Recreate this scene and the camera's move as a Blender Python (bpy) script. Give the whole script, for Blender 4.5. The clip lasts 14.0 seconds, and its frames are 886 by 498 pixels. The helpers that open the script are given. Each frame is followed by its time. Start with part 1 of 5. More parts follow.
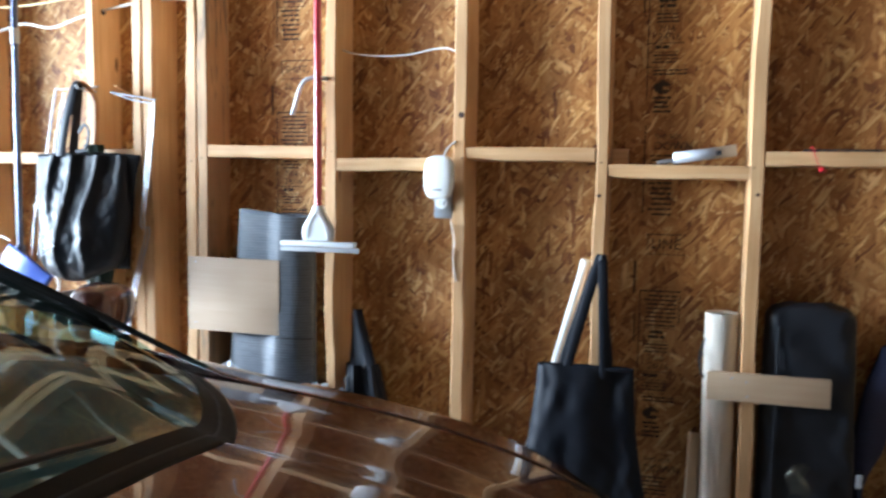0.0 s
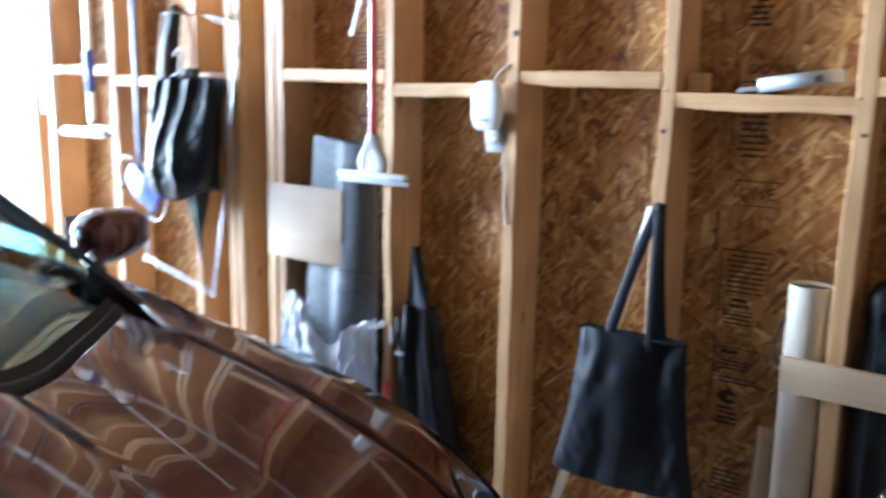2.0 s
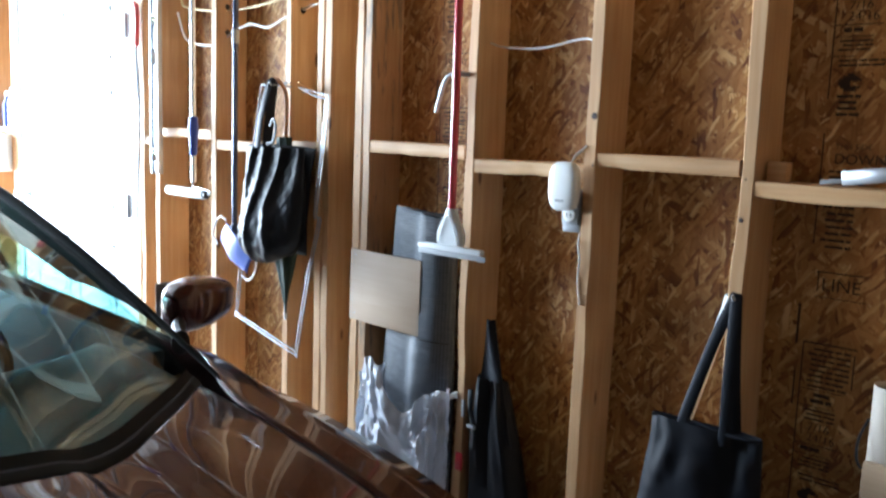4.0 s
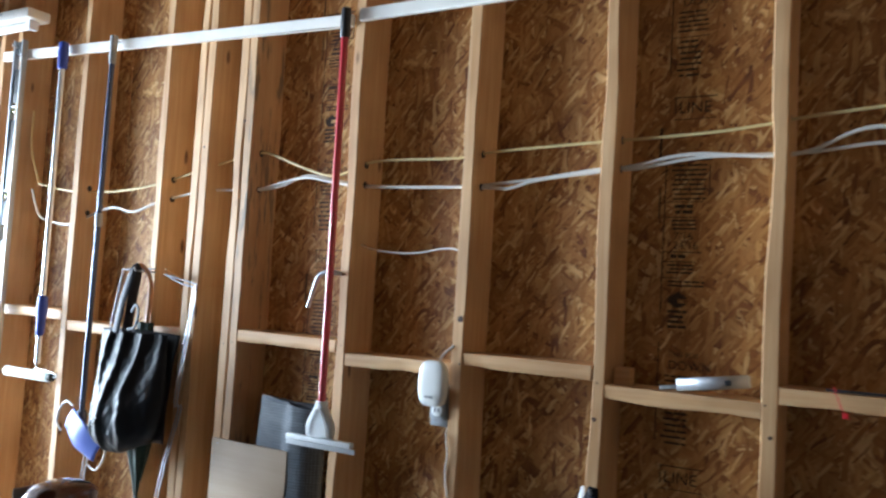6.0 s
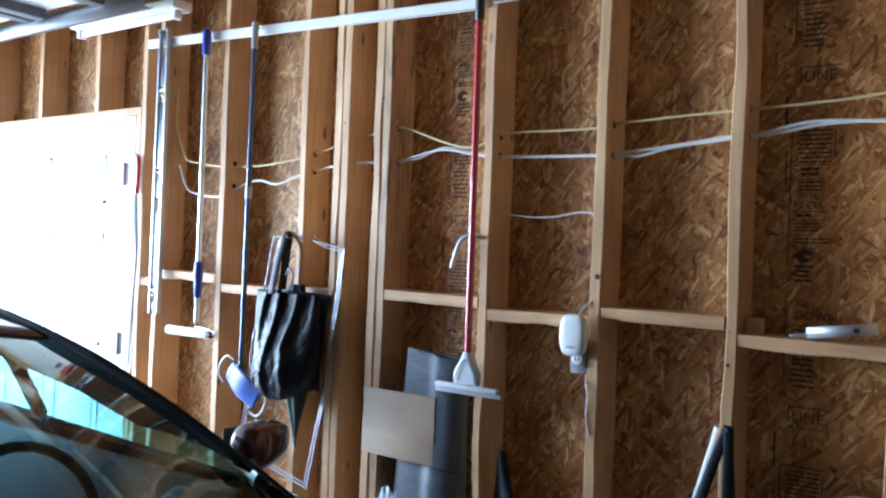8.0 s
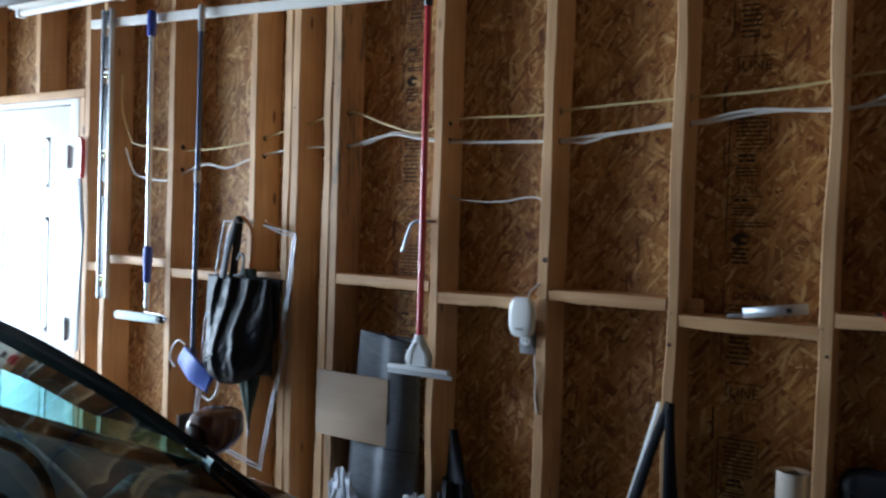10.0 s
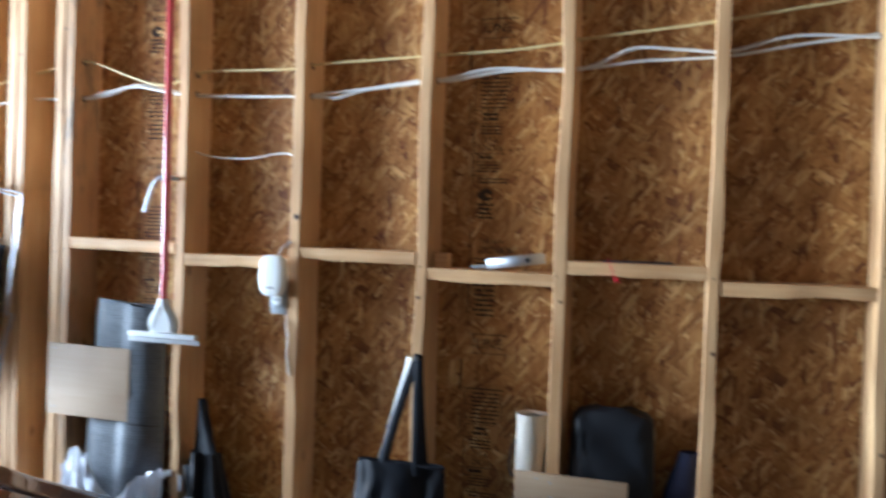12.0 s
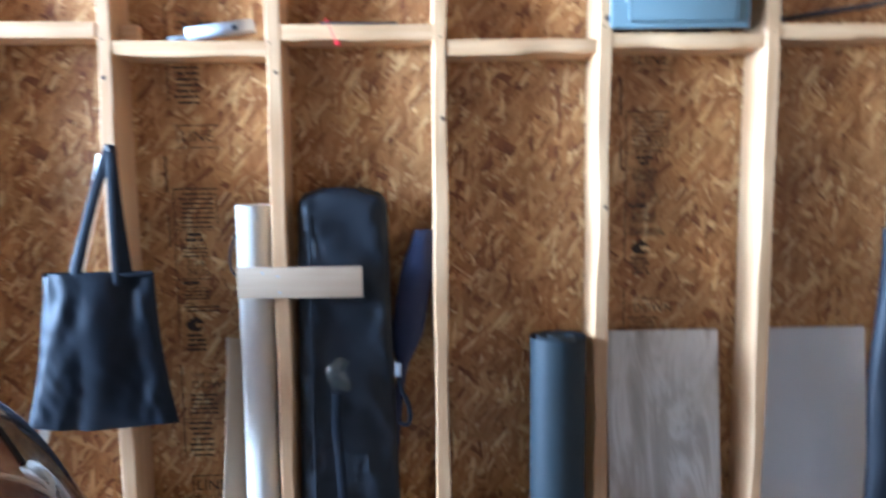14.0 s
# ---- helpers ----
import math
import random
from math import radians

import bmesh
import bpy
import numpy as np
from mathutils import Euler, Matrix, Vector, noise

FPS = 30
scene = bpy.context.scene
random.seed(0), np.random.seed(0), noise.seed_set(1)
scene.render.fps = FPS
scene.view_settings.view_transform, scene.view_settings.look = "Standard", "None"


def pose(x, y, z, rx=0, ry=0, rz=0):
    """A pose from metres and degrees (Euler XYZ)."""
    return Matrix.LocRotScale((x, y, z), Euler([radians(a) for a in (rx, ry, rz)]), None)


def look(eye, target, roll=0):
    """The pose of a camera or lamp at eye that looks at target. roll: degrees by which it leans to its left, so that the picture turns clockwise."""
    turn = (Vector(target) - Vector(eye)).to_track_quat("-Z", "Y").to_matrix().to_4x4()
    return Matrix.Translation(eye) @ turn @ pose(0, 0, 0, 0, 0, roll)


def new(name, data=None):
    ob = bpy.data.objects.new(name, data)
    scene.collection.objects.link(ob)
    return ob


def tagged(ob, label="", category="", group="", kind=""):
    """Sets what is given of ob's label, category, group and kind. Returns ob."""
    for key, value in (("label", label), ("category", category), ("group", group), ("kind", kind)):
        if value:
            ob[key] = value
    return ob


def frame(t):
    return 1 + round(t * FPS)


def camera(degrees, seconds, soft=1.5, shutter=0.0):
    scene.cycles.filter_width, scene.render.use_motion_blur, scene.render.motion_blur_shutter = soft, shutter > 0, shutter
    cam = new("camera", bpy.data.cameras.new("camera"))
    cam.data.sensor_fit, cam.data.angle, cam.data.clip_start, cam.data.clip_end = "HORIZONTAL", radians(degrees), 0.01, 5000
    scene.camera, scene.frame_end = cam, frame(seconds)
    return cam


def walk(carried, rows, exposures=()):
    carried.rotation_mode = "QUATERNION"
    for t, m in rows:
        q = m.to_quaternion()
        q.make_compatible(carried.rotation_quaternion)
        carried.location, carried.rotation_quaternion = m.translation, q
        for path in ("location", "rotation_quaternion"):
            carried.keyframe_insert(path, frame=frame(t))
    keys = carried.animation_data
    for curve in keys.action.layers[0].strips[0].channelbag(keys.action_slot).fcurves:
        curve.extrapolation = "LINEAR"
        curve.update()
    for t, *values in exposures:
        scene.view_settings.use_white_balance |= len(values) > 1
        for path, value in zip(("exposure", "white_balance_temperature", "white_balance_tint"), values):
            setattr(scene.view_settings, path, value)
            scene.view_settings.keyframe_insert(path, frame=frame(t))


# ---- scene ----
cam = camera(56.3, 14.0, soft=2.4, shutter=0.6)
EXPOSURES = [(0, 3.13, 5780, 10), (0.5, 3.33, 5280, 10), (1, 3.13, 5580, 10), (1.5, 3.23, 5380, 10), (2, 3.33, 5380, 10), (4.5, 2.04, 5920, 10), (5, 1.54, 5900, 10), (5.5, 1.43, 6020, 10), (6, 2.21, 5870, 10), (6.5, 2.34, 5720, 10), (7.5, 2.28, 5170, 10), (10, 1.24, 5700, 10), (10.5, 1.86, 5840, 10), (11, 2.14, 5940, 10), (11.5, 2.67, 6140, 10), (12, 2.82, 5620, 10), (12.5, 3.4, 5560, 10), (13, 3.65, 5250, 10), (13.5, 3.95, 4950, 10), (14, 4.29, 4650, 10)]
PATH = [
    (0, (0.617, -2.335, 1.232), (0.073, -0.418, 1.062), 0.8),
    (0.5, (0.708, -2.306, 1.234), (0.018, -0.442, 1.012), -0.9),
    (1, (0.918, -2.19, 1.23), (0.125, -0.375, 0.954), 1.9),
    (1.5, (1.021, -2.02, 1.242), (0.038, -0.305, 0.937), 0.5),
    (2, (1.102, -1.84, 1.267), (-0.036, -0.238, 0.894), 1.3),
    (2.2, (1.144, -1.795, 1.27), (-0.116, -0.291, 0.88), 2.2),
    (4.3, (1.151, -1.824, 1.384), (-0.192, -0.358, 1.163), 2.4),
    (4.5, (1.141, -1.844, 1.405), (-0.205, -0.373, 1.244), 2.6),
    (5, (1.121, -1.881, 1.43), (-0.157, -0.343, 1.459), 3.1),
    (5.5, (1.085, -1.909, 1.433), (-0.033, -0.251, 1.483), 2.9),
    (6, (1.127, -1.999, 1.47), (0.104, -0.284, 1.588), 3.4),
    (6.5, (1.175, -2.145, 1.494), (0.218, -0.39, 1.562), 4.2),
    (7, (1.132, -2.255, 1.506), (0.189, -0.491, 1.514), 1.7),
    (7.5, (1.075, -2.325, 1.475), (-0.009, -0.644, 1.5), 2.1),
    (7.7, (1.066, -2.322, 1.47), (-0.088, -0.688, 1.476), 2.3),
    (9.8, (1.075, -2.382, 1.51), (0.009, -0.69, 1.493), 1.9),
    (10, (1.087, -2.365, 1.504), (0.038, -0.663, 1.454), 1.8),
    (10.5, (1.1, -2.361, 1.504), (0.098, -0.631, 1.445), 2.0),
    (11, (1.11, -2.323, 1.473), (0.2, -0.544, 1.382), 1.7),
    (11.5, (1.124, -2.307, 1.442), (0.356, -0.46, 1.418), 1.8),
    (12, (1.156, -2.289, 1.375), (0.584, -0.373, 1.341), 1.9),
    (12.5, (1.194, -2.239, 1.297), (0.842, -0.271, 1.252), 1.5),
    (13, (1.2, -2.177, 1.218), (1.003, -0.188, 1.149), 3.8),
    (13.5, (1.195, -2.099, 1.128), (1.06, -0.111, 0.966), 4.0),
    (14, (1.14, -2.068, 1.001), (1.217, -0.083, 0.77), -0.6),
]
walk(cam, [(t, look(eye, target, roll)) for t, eye, target, roll in PATH], exposures=EXPOSURES)


# ---- world, sun and daylight ----
FLOOR = -0.10
world = bpy.data.worlds.new("sky")
world.use_nodes = True
scene.world = world
wn = world.node_tree.nodes
sky = wn.new("ShaderNodeTexSky")
sky.sky_type = "NISHITA"
sky.sun_disc = False
sky.sun_elevation = radians(35)
sky.sun_rotation = radians(-90)
world.node_tree.links.new(sky.outputs[0], wn["Background"].inputs[0])
wn["Background"].inputs[1].default_value = 0.12

sun = new("sun", bpy.data.lights.new("sun", "SUN"))
sun.data.energy, sun.data.angle, sun.data.color = 5.0, radians(0.5), (1.0, 0.95, 0.87)
sun.matrix_world = look((-8, -2.3, 5.6), (0, -2.5, 0))

# daylight that enters by the raised garage door
daylight = new("daylight", bpy.data.lights.new("daylight", "AREA"))
daylight.data.shape, daylight.data.size, daylight.data.size_y = "RECTANGLE", 2.1, 2.9
daylight.data.energy, daylight.data.color = 145, (0.75, 0.89, 1.0)
daylight.data.spread = radians(128)
daylight.matrix_world = look((-5.05, -2.0, 1.14), (0, -1.55, -0.9)) @ pose(0, 0, 0, 0, 0, 90)


# ---- materials ----
def material(name, colour=(0.5, 0.5, 0.5), rough=0.6, metal=0.0):
    m = bpy.data.materials.new(name)
    m.use_nodes = True
    b = m.node_tree.nodes["Principled BSDF"]
    b.inputs["Base Color"].default_value = (*colour, 1)
    b.inputs["Roughness"].default_value = rough
    b.inputs["Metallic"].default_value = metal
    return m, m.node_tree.nodes, m.node_tree.links, b


def ramp(nodes, stops):
    r = nodes.new("ShaderNodeValToRGB")
    e = r.color_ramp.elements
    while len(e) < len(stops):
        e.new(0.5)
    for k, (p, c) in zip(e, stops):
        k.position, k.color = p, (*c, 1)
    return r


def mixed(nodes, links, a, b, fac, blend="MIX"):
    n = nodes.new("ShaderNodeMix")
    n.data_type, n.blend_type = "RGBA", blend
    for sock, v in ((n.inputs["Factor"], fac), (n.inputs["A"], a), (n.inputs["B"], b)):
        if hasattr(v, "is_linked"):
            links.new(v, sock)
        elif isinstance(v, tuple):
            sock.default_value = (*v, 1)
        else:
            sock.default_value = v
    return n.outputs["Result"]


def calc(nodes, links, op, a, b=0.0):
    n = nodes.new("ShaderNodeMath")
    n.operation = op
    for sock, v in ((n.inputs[0], a), (n.inputs[1], b)):
        if hasattr(v, "is_linked"):
            links.new(v, sock)
        else:
            sock.default_value = v
    return n.outputs[0]


def mapped(nodes, links, source, scale=(1, 1, 1), rot=(0, 0, 0), loc=(0, 0, 0)):
    n = nodes.new("ShaderNodeMapping")
    n.inputs["Scale"].default_value, n.inputs["Rotation"].default_value, n.inputs["Location"].default_value = scale, rot, loc
    links.new(source, n.inputs["Vector"])
    return n.outputs["Vector"]


def noisy(nodes, links, vector, scale, detail=4.0, rough=0.55, distort=0.0):
    n = nodes.new("ShaderNodeTexNoise")
    n.inputs["Scale"].default_value, n.inputs["Detail"].default_value = scale, detail
    n.inputs["Roughness"].default_value, n.inputs["Distortion"].default_value = rough, distort
    links.new(vector, n.inputs["Vector"])
    return n.outputs["Fac"]


def bumped(nodes, links, bsdf, height, strength, distance=0.002):
    n = nodes.new("ShaderNodeBump")
    n.inputs["Strength"].default_value, n.inputs["Distance"].default_value = strength, distance
    links.new(height, n.inputs["Height"])
    links.new(n.outputs["Normal"], bsdf.inputs["Normal"])


def osb_material():
    m, n, l, b = material("strand_board", rough=0.62)
    at = n.new("ShaderNodeTexCoord").outputs["Object"]
    wobble = n.new("ShaderNodeTexNoise")
    wobble.inputs["Scale"].default_value = 13
    l.new(at, wobble.inputs["Vector"])
    shift = n.new("ShaderNodeVectorMath")
    shift.operation = "MULTIPLY_ADD"
    shift.inputs[1].default_value = (0.020, 0.020, 0.020)
    l.new(wobble.outputs["Color"], shift.inputs[0])
    l.new(at, shift.inputs[2])
    at = shift.outputs[0]
    tones = [(0.0, (0.17, 0.060, 0.017)), (0.10, (0.30, 0.125, 0.034)), (0.40, (0.42, 0.205, 0.062)), (0.72, (0.51, 0.280, 0.095)), (0.88, (0.60, 0.37, 0.145)), (1.0, (0.74, 0.52, 0.25))]
    colour = height = None
    for k, (angle, long, wide) in enumerate([(83, 9, 42), (-48, 10, 50), (17, 9, 46), (-78, 10, 56), (61, 11, 64), (-21, 11, 60), (4, 13, 74), (69, 10, 54), (-66, 12, 72), (38, 15, 88), (-33, 12, 62), (90, 13, 78), (52, 18, 104)]):
        v = n.new("ShaderNodeTexVoronoi")
        v.distance = "CHEBYCHEV"
        v.inputs["Scale"].default_value = 1.0
        turned = mapped(n, l, at, rot=(0, radians(angle), 0), loc=(3.1 * k, 0, 1.7 * k))
        l.new(mapped(n, l, turned, scale=(long, 6, wide)), v.inputs["Vector"])
        split = n.new("ShaderNodeSeparateColor")
        l.new(v.outputs["Color"], split.inputs[0])
        grain = noisy(n, l, mapped(n, l, turned, scale=(14, 14, 240)), 1.0, 3.0)
        tone = calc(n, l, "ADD", split.outputs[0], calc(n, l, "MULTIPLY", calc(n, l, "SUBTRACT", grain, 0.5), 0.55))
        r = ramp(n, tones)
        l.new(tone, r.inputs[0])
        rim = ramp(n, [(0.0, (1.04, 1.04, 1.04)), (0.38, (1, 1, 1)), (0.62, (0.82, 0.77, 0.72))])
        l.new(v.outputs["Distance"], rim.inputs[0])
        tint = mixed(n, l, r.outputs[0], rim.outputs[0], 1.0, "MULTIPLY")
        if colour is None:
            colour, height = tint, split.outputs[2]
        else:
            here = calc(n, l, "GREATER_THAN", split.outputs[1], 0.70)
            colour = mixed(n, l, colour, tint, here)
            hh = n.new("ShaderNodeMix")
            l.new(here, hh.inputs[0]), l.new(height, hh.inputs[2]), l.new(split.outputs[2], hh.inputs[3])
            height = hh.outputs[0]
    broad = noisy(n, l, at, 5.0, 4.0)
    r = ramp(n, [(0.3, (0.66, 0.60, 0.55)), (0.55, (1, 1, 1)), (0.72, (1.14, 1.14, 1.12))])
    l.new(broad, r.inputs[0])
    colour = mixed(n, l, colour, r.outputs[0], 1.0, "MULTIPLY")
    l.new(colour, b.inputs["Base Color"])
    bumped(n, l, b, height, 0.5, 0.0018)
    return m


def timber_material(name, light, dark, along="z", stain=None):
    m, n, l, b = material(name, rough=0.58)
    at = n.new("ShaderNodeTexCoord").outputs["Object"]
    info = n.new("ShaderNodeObjectInfo")
    move = n.new("ShaderNodeVectorMath")
    move.operation = "ADD"
    l.new(at, move.inputs[0])
    off = n.new("ShaderNodeCombineXYZ")
    for k in range(3):
        l.new(calc(n, l, "MULTIPLY", info.outputs["Random"], 13.0 + 7 * k), off.inputs[k])
    l.new(off.outputs[0], move.inputs[1])
    long = {"z": (1, 1, 0.045), "x": (0.045, 1, 1)}[along]
    v = mapped(n, l, move.outputs[0], scale=long)
    g = noisy(n, l, v, 60, 4.0, 0.6, 0.4)
    fine = noisy(n, l, v, 260, 2.0)
    r = ramp(n, [(0.32, dark), (0.52, tuple((p + q) / 2 for p, q in zip(light, dark))), (0.72, light)])
    l.new(calc(n, l, "ADD", calc(n, l, "MULTIPLY", g, 0.8), calc(n, l, "MULTIPLY", fine, 0.2)), r.inputs[0])
    colour = r.outputs[0]
    knot = n.new("ShaderNodeTexVoronoi")
    knot.inputs["Scale"].default_value = 1.0
    l.new(mapped(n, l, move.outputs[0], scale=(9, 9, 3.2) if along == "z" else (3.2, 9, 9)), knot.inputs["Vector"])
    kr = ramp(n, [(0.0, (1, 1, 1)), (0.06, (0.8, 0.8, 0.8)), (0.10, (0, 0, 0))])
    l.new(knot.outputs["Distance"], kr.inputs[0])
    colour = mixed(n, l, colour, (0.13, 0.055, 0.022), kr.outputs[0])
    broad = noisy(n, l, move.outputs[0], 3.0, 2.0)
    br = ramp(n, [(0.3, (0.70, 0.64, 0.58)), (0.7, (1.05, 1.04, 1.02))])
    l.new(broad, br.inputs[0])
    colour = mixed(n, l, colour, br.outputs[0], 1.0, "MULTIPLY")
    tint = ramp(n, [(0.0, (0.88, 0.84, 0.80)), (1.0, (1.06, 1.05, 1.03))])
    l.new(info.outputs["Random"], tint.inputs[0])
    colour = mixed(n, l, colour, tint.outputs[0], 1.0, "MULTIPLY")
    if stain:
        s = ramp(n, [(0.53, (0, 0, 0)), (0.62, (0.9, 0.9, 0.9))])
        l.new(noisy(n, l, mapped(n, l, at, scale=(6, 6, 1)), 5, 5.0, 0.65), s.inputs[0])
        colour = mixed(n, l, colour, stain, s.outputs[0])
    l.new(colour, b.inputs["Base Color"])
    bumped(n, l, b, g, 0.25, 0.001)
    return m


def worn_material(name, colour, rough=0.5, metal=0.0, vary=0.15, scale=14, bump=0.1, coat=0.0, fine=160, spec=0.5):
    m, n, l, b = material(name, colour, rough, metal)
    at = n.new("ShaderNodeTexCoord").outputs["Object"]
    a = noisy(n, l, at, scale, 5.0, 0.6)
    f = noisy(n, l, at, fine, 3.0)
    r = ramp(n, [(0.25, tuple(c * (1 - vary) for c in colour)), (0.75, tuple(min(1, c * (1 + vary)) for c in colour))])
    l.new(calc(n, l, "ADD", calc(n, l, "MULTIPLY", a, 0.75), calc(n, l, "MULTIPLY", f, 0.25)), r.inputs[0])
    l.new(r.outputs[0], b.inputs["Base Color"])
    rr = n.new("ShaderNodeMapRange")
    rr.inputs["To Min"].default_value, rr.inputs["To Max"].default_value = max(0.02, rough - 0.08), min(1, rough + 0.1)
    l.new(a, rr.inputs["Value"])
    l.new(rr.outputs[0], b.inputs["Roughness"])
    b.inputs["Specular IOR Level"].default_value = spec
    b.inputs["Coat Weight"].default_value = coat
    b.inputs["Coat Roughness"].default_value = 0.03
    if bump:
        bumped(n, l, b, f, bump, 0.001)
    return m


def woven_material(name, colour, scale=420, rough=0.8, vary=0.35, sheen=0.0):
    m, n, l, b = material(name, colour, rough)
    at = n.new("ShaderNodeTexCoord").outputs["Object"]
    w1, w2 = n.new("ShaderNodeTexWave"), n.new("ShaderNodeTexWave")
    w1.bands_direction, w2.bands_direction = "X", "Z"
    for w in (w1, w2):
        w.inputs["Scale"].default_value = scale / 20
        w.inputs["Distortion"].default_value = 1.5
        l.new(at, w.inputs["Vector"])
    weave = calc(n, l, "MULTIPLY", w1.outputs["Fac"], w2.outputs["Fac"])
    streak = noisy(n, l, mapped(n, l, at, scale=(30, 30, 110)), 1.0, 3.0)
    r = ramp(n, [(0.1, tuple(c * (1 - vary) for c in colour)), (0.8, tuple(c * (1 + vary) for c in colour))])
    l.new(calc(n, l, "ADD", calc(n, l, "MULTIPLY", weave, 0.5), calc(n, l, "MULTIPLY", streak, 0.5)), r.inputs[0])
    l.new(r.outputs[0], b.inputs["Base Color"])
    b.inputs["Sheen Weight"].default_value = sheen
    bumped(n, l, b, weave, 0.4, 0.001)
    return m


def clear_material(name, tint, rough=0.0, gloss=0.12, edge=0.9):
    m, n, l, b = material(name, tint, rough)
    out = n["Material Output"]
    clear, shine, mix, face = n.new("ShaderNodeBsdfTransparent"), n.new("ShaderNodeBsdfGlossy"), n.new("ShaderNodeMixShader"), n.new("ShaderNodeLayerWeight")
    clear.inputs[0].default_value = (*tint, 1)
    shine.inputs["Roughness"].default_value = rough
    shine.inputs["Color"].default_value = (0.80, 0.82, 0.70, 1)
    l.new(calc(n, l, "ADD", calc(n, l, "MULTIPLY", calc(n, l, "POWER", face.outputs["Facing"], 5.0), edge), gloss), mix.inputs[0])
    l.new(clear.outputs[0], mix.inputs[1]), l.new(shine.outputs[0], mix.inputs[2]), l.new(mix.outputs[0], out.inputs[0])
    return m


OSB = osb_material()
PINE = timber_material("pine_stud", (0.74, 0.51, 0.285), (0.58, 0.335, 0.148))
PINE_FLAT = timber_material("pine_block", (0.74, 0.51, 0.285), (0.58, 0.335, 0.148), "x")
PINE_STAINED = timber_material("weathered_pine", (0.62, 0.42, 0.23), (0.46, 0.265, 0.12), "z", (0.17, 0.12, 0.075))
# joists kept darker than the studs to cut light bounced onto the upper wall
DARK_TIMBER = timber_material("dark_joist", (0.27, 0.17, 0.09), (0.19, 0.11, 0.055), "x")
PALE_WOOD = timber_material("planed_board", (0.66, 0.52, 0.37), (0.58, 0.43, 0.29), "x")
PLY = timber_material("plywood", (0.50, 0.39, 0.29), (0.45, 0.34, 0.24), "x")
WHITE_PAINT = worn_material("white_painted_wood", (0.78, 0.76, 0.70), 0.5, 0, 0.08)
DOOR_WHITE = worn_material("white_door_paint", (0.82, 0.83, 0.83), 0.4, 0, 0.03)
CONCRETE = worn_material("concrete", (0.46, 0.44, 0.41), 0.8, 0, 0.2, 3, 0.4)
DRIVEWAY = worn_material("driveway_concrete", (0.66, 0.63, 0.58), 0.85, 0, 0.15, 2, 0.3)
# for the unseen closing walls: a dark tone that sets how much light they bounce
DARK_WALL = worn_material("dark_unseen_wall", (0.15, 0.115, 0.085), 0.85, 0, 0.2, 4)
PLASTER = worn_material("roof_boards", (0.15, 0.09, 0.045), 0.8, 0, 0.08, 3)
STEEL = worn_material("galvanised_steel", (0.42, 0.44, 0.46), 0.42, 0.9, 0.15, 30)
CHROME = worn_material("bright_rod", (0.40, 0.43, 0.46), 0.42, 0.8, 0.08, 30)
ALU = worn_material("aluminium", (0.42, 0.45, 0.48), 0.45, 0.85, 0.08, 20)
BLACK_PLASTIC = worn_material("black_plastic", (0.02, 0.02, 0.022), 0.4, 0, 0.2)
GREY_PLASTIC = worn_material("grey_plastic", (0.35, 0.36, 0.37), 0.45, 0, 0.1)
WHITE_PLASTIC = worn_material("white_plastic", (0.80, 0.81, 0.80), 0.35, 0, 0.03)
PALE_PLASTIC = worn_material("pale_grey_plastic", (0.60, 0.62, 0.63), 0.45, 0, 0.08)
BLUE_PLASTIC = worn_material("blue_plastic", (0.03, 0.06, 0.36), 0.4, 0, 0.15)
RED_PAINT = worn_material("red_painted_pole", (0.50, 0.030, 0.045), 0.3, 0, 0.12, 20, 0.03, 0.5)
NAVY_POLE = worn_material("dark_blue_pole", (0.045, 0.065, 0.13), 0.3, 0.3, 0.15, 20, 0.02, 0.4)
SILVER_POLE = worn_material("silver_pole", (0.62, 0.66, 0.72), 0.3, 0.8, 0.08, 20, 0.02)

# ---- mesh helpers ----


def box(bm, x0, x1, y0, y1, z0, z1, bevel=0.0):
    """A box, with its edges eased by bevel metres."""
    v = [bm.verts.new((x, y, z)) for z in (z0, z1) for x, y in ((x0, y0), (x1, y0), (x1, y1), (x0, y1))]
    f = [bm.faces.new([v[k] for k in q]) for q in ((3, 2, 1, 0), (4, 5, 6, 7), (0, 1, 5, 4), (1, 2, 6, 5), (2, 3, 7, 6), (3, 0, 4, 7))]
    if bevel:
        edges = list({e for q in f for e in q.edges})
        bmesh.ops.bevel(bm, geom=edges, offset=bevel, segments=2, affect="EDGES", profile=0.6)
    return bm


def tube(bm, pts, r, sides=8, flat=1.0, cap=True):
    """A rod along points; r is one radius or one for each point; flat squeezes it in y."""
    pts = [Vector(p) for p in pts]
    rs = r if hasattr(r, "__len__") else [r] * len(pts)
    rings, up = [], None
    for k, p in enumerate(pts):
        d = (pts[min(k + 1, len(pts) - 1)] - pts[max(k - 1, 0)]).normalized()
        if up is None:
            up = Vector((0, 1, 0)) if abs(d.y) < 0.9 else Vector((1, 0, 0))
        a = d.cross(up).normalized()
        up = a.cross(d).normalized()
        rings.append([bm.verts.new(p + rs[k] * (a * math.cos(2 * math.pi * j / sides) + up * flat * math.sin(2 * math.pi * j / sides))) for j in range(sides)])
    for s, t in zip(rings, rings[1:]):
        for j in range(sides):
            bm.faces.new((s[j], s[(j + 1) % sides], t[(j + 1) % sides], t[j]))
    if cap:
        bm.faces.new(rings[0][::-1]), bm.faces.new(rings[-1])
    return bm


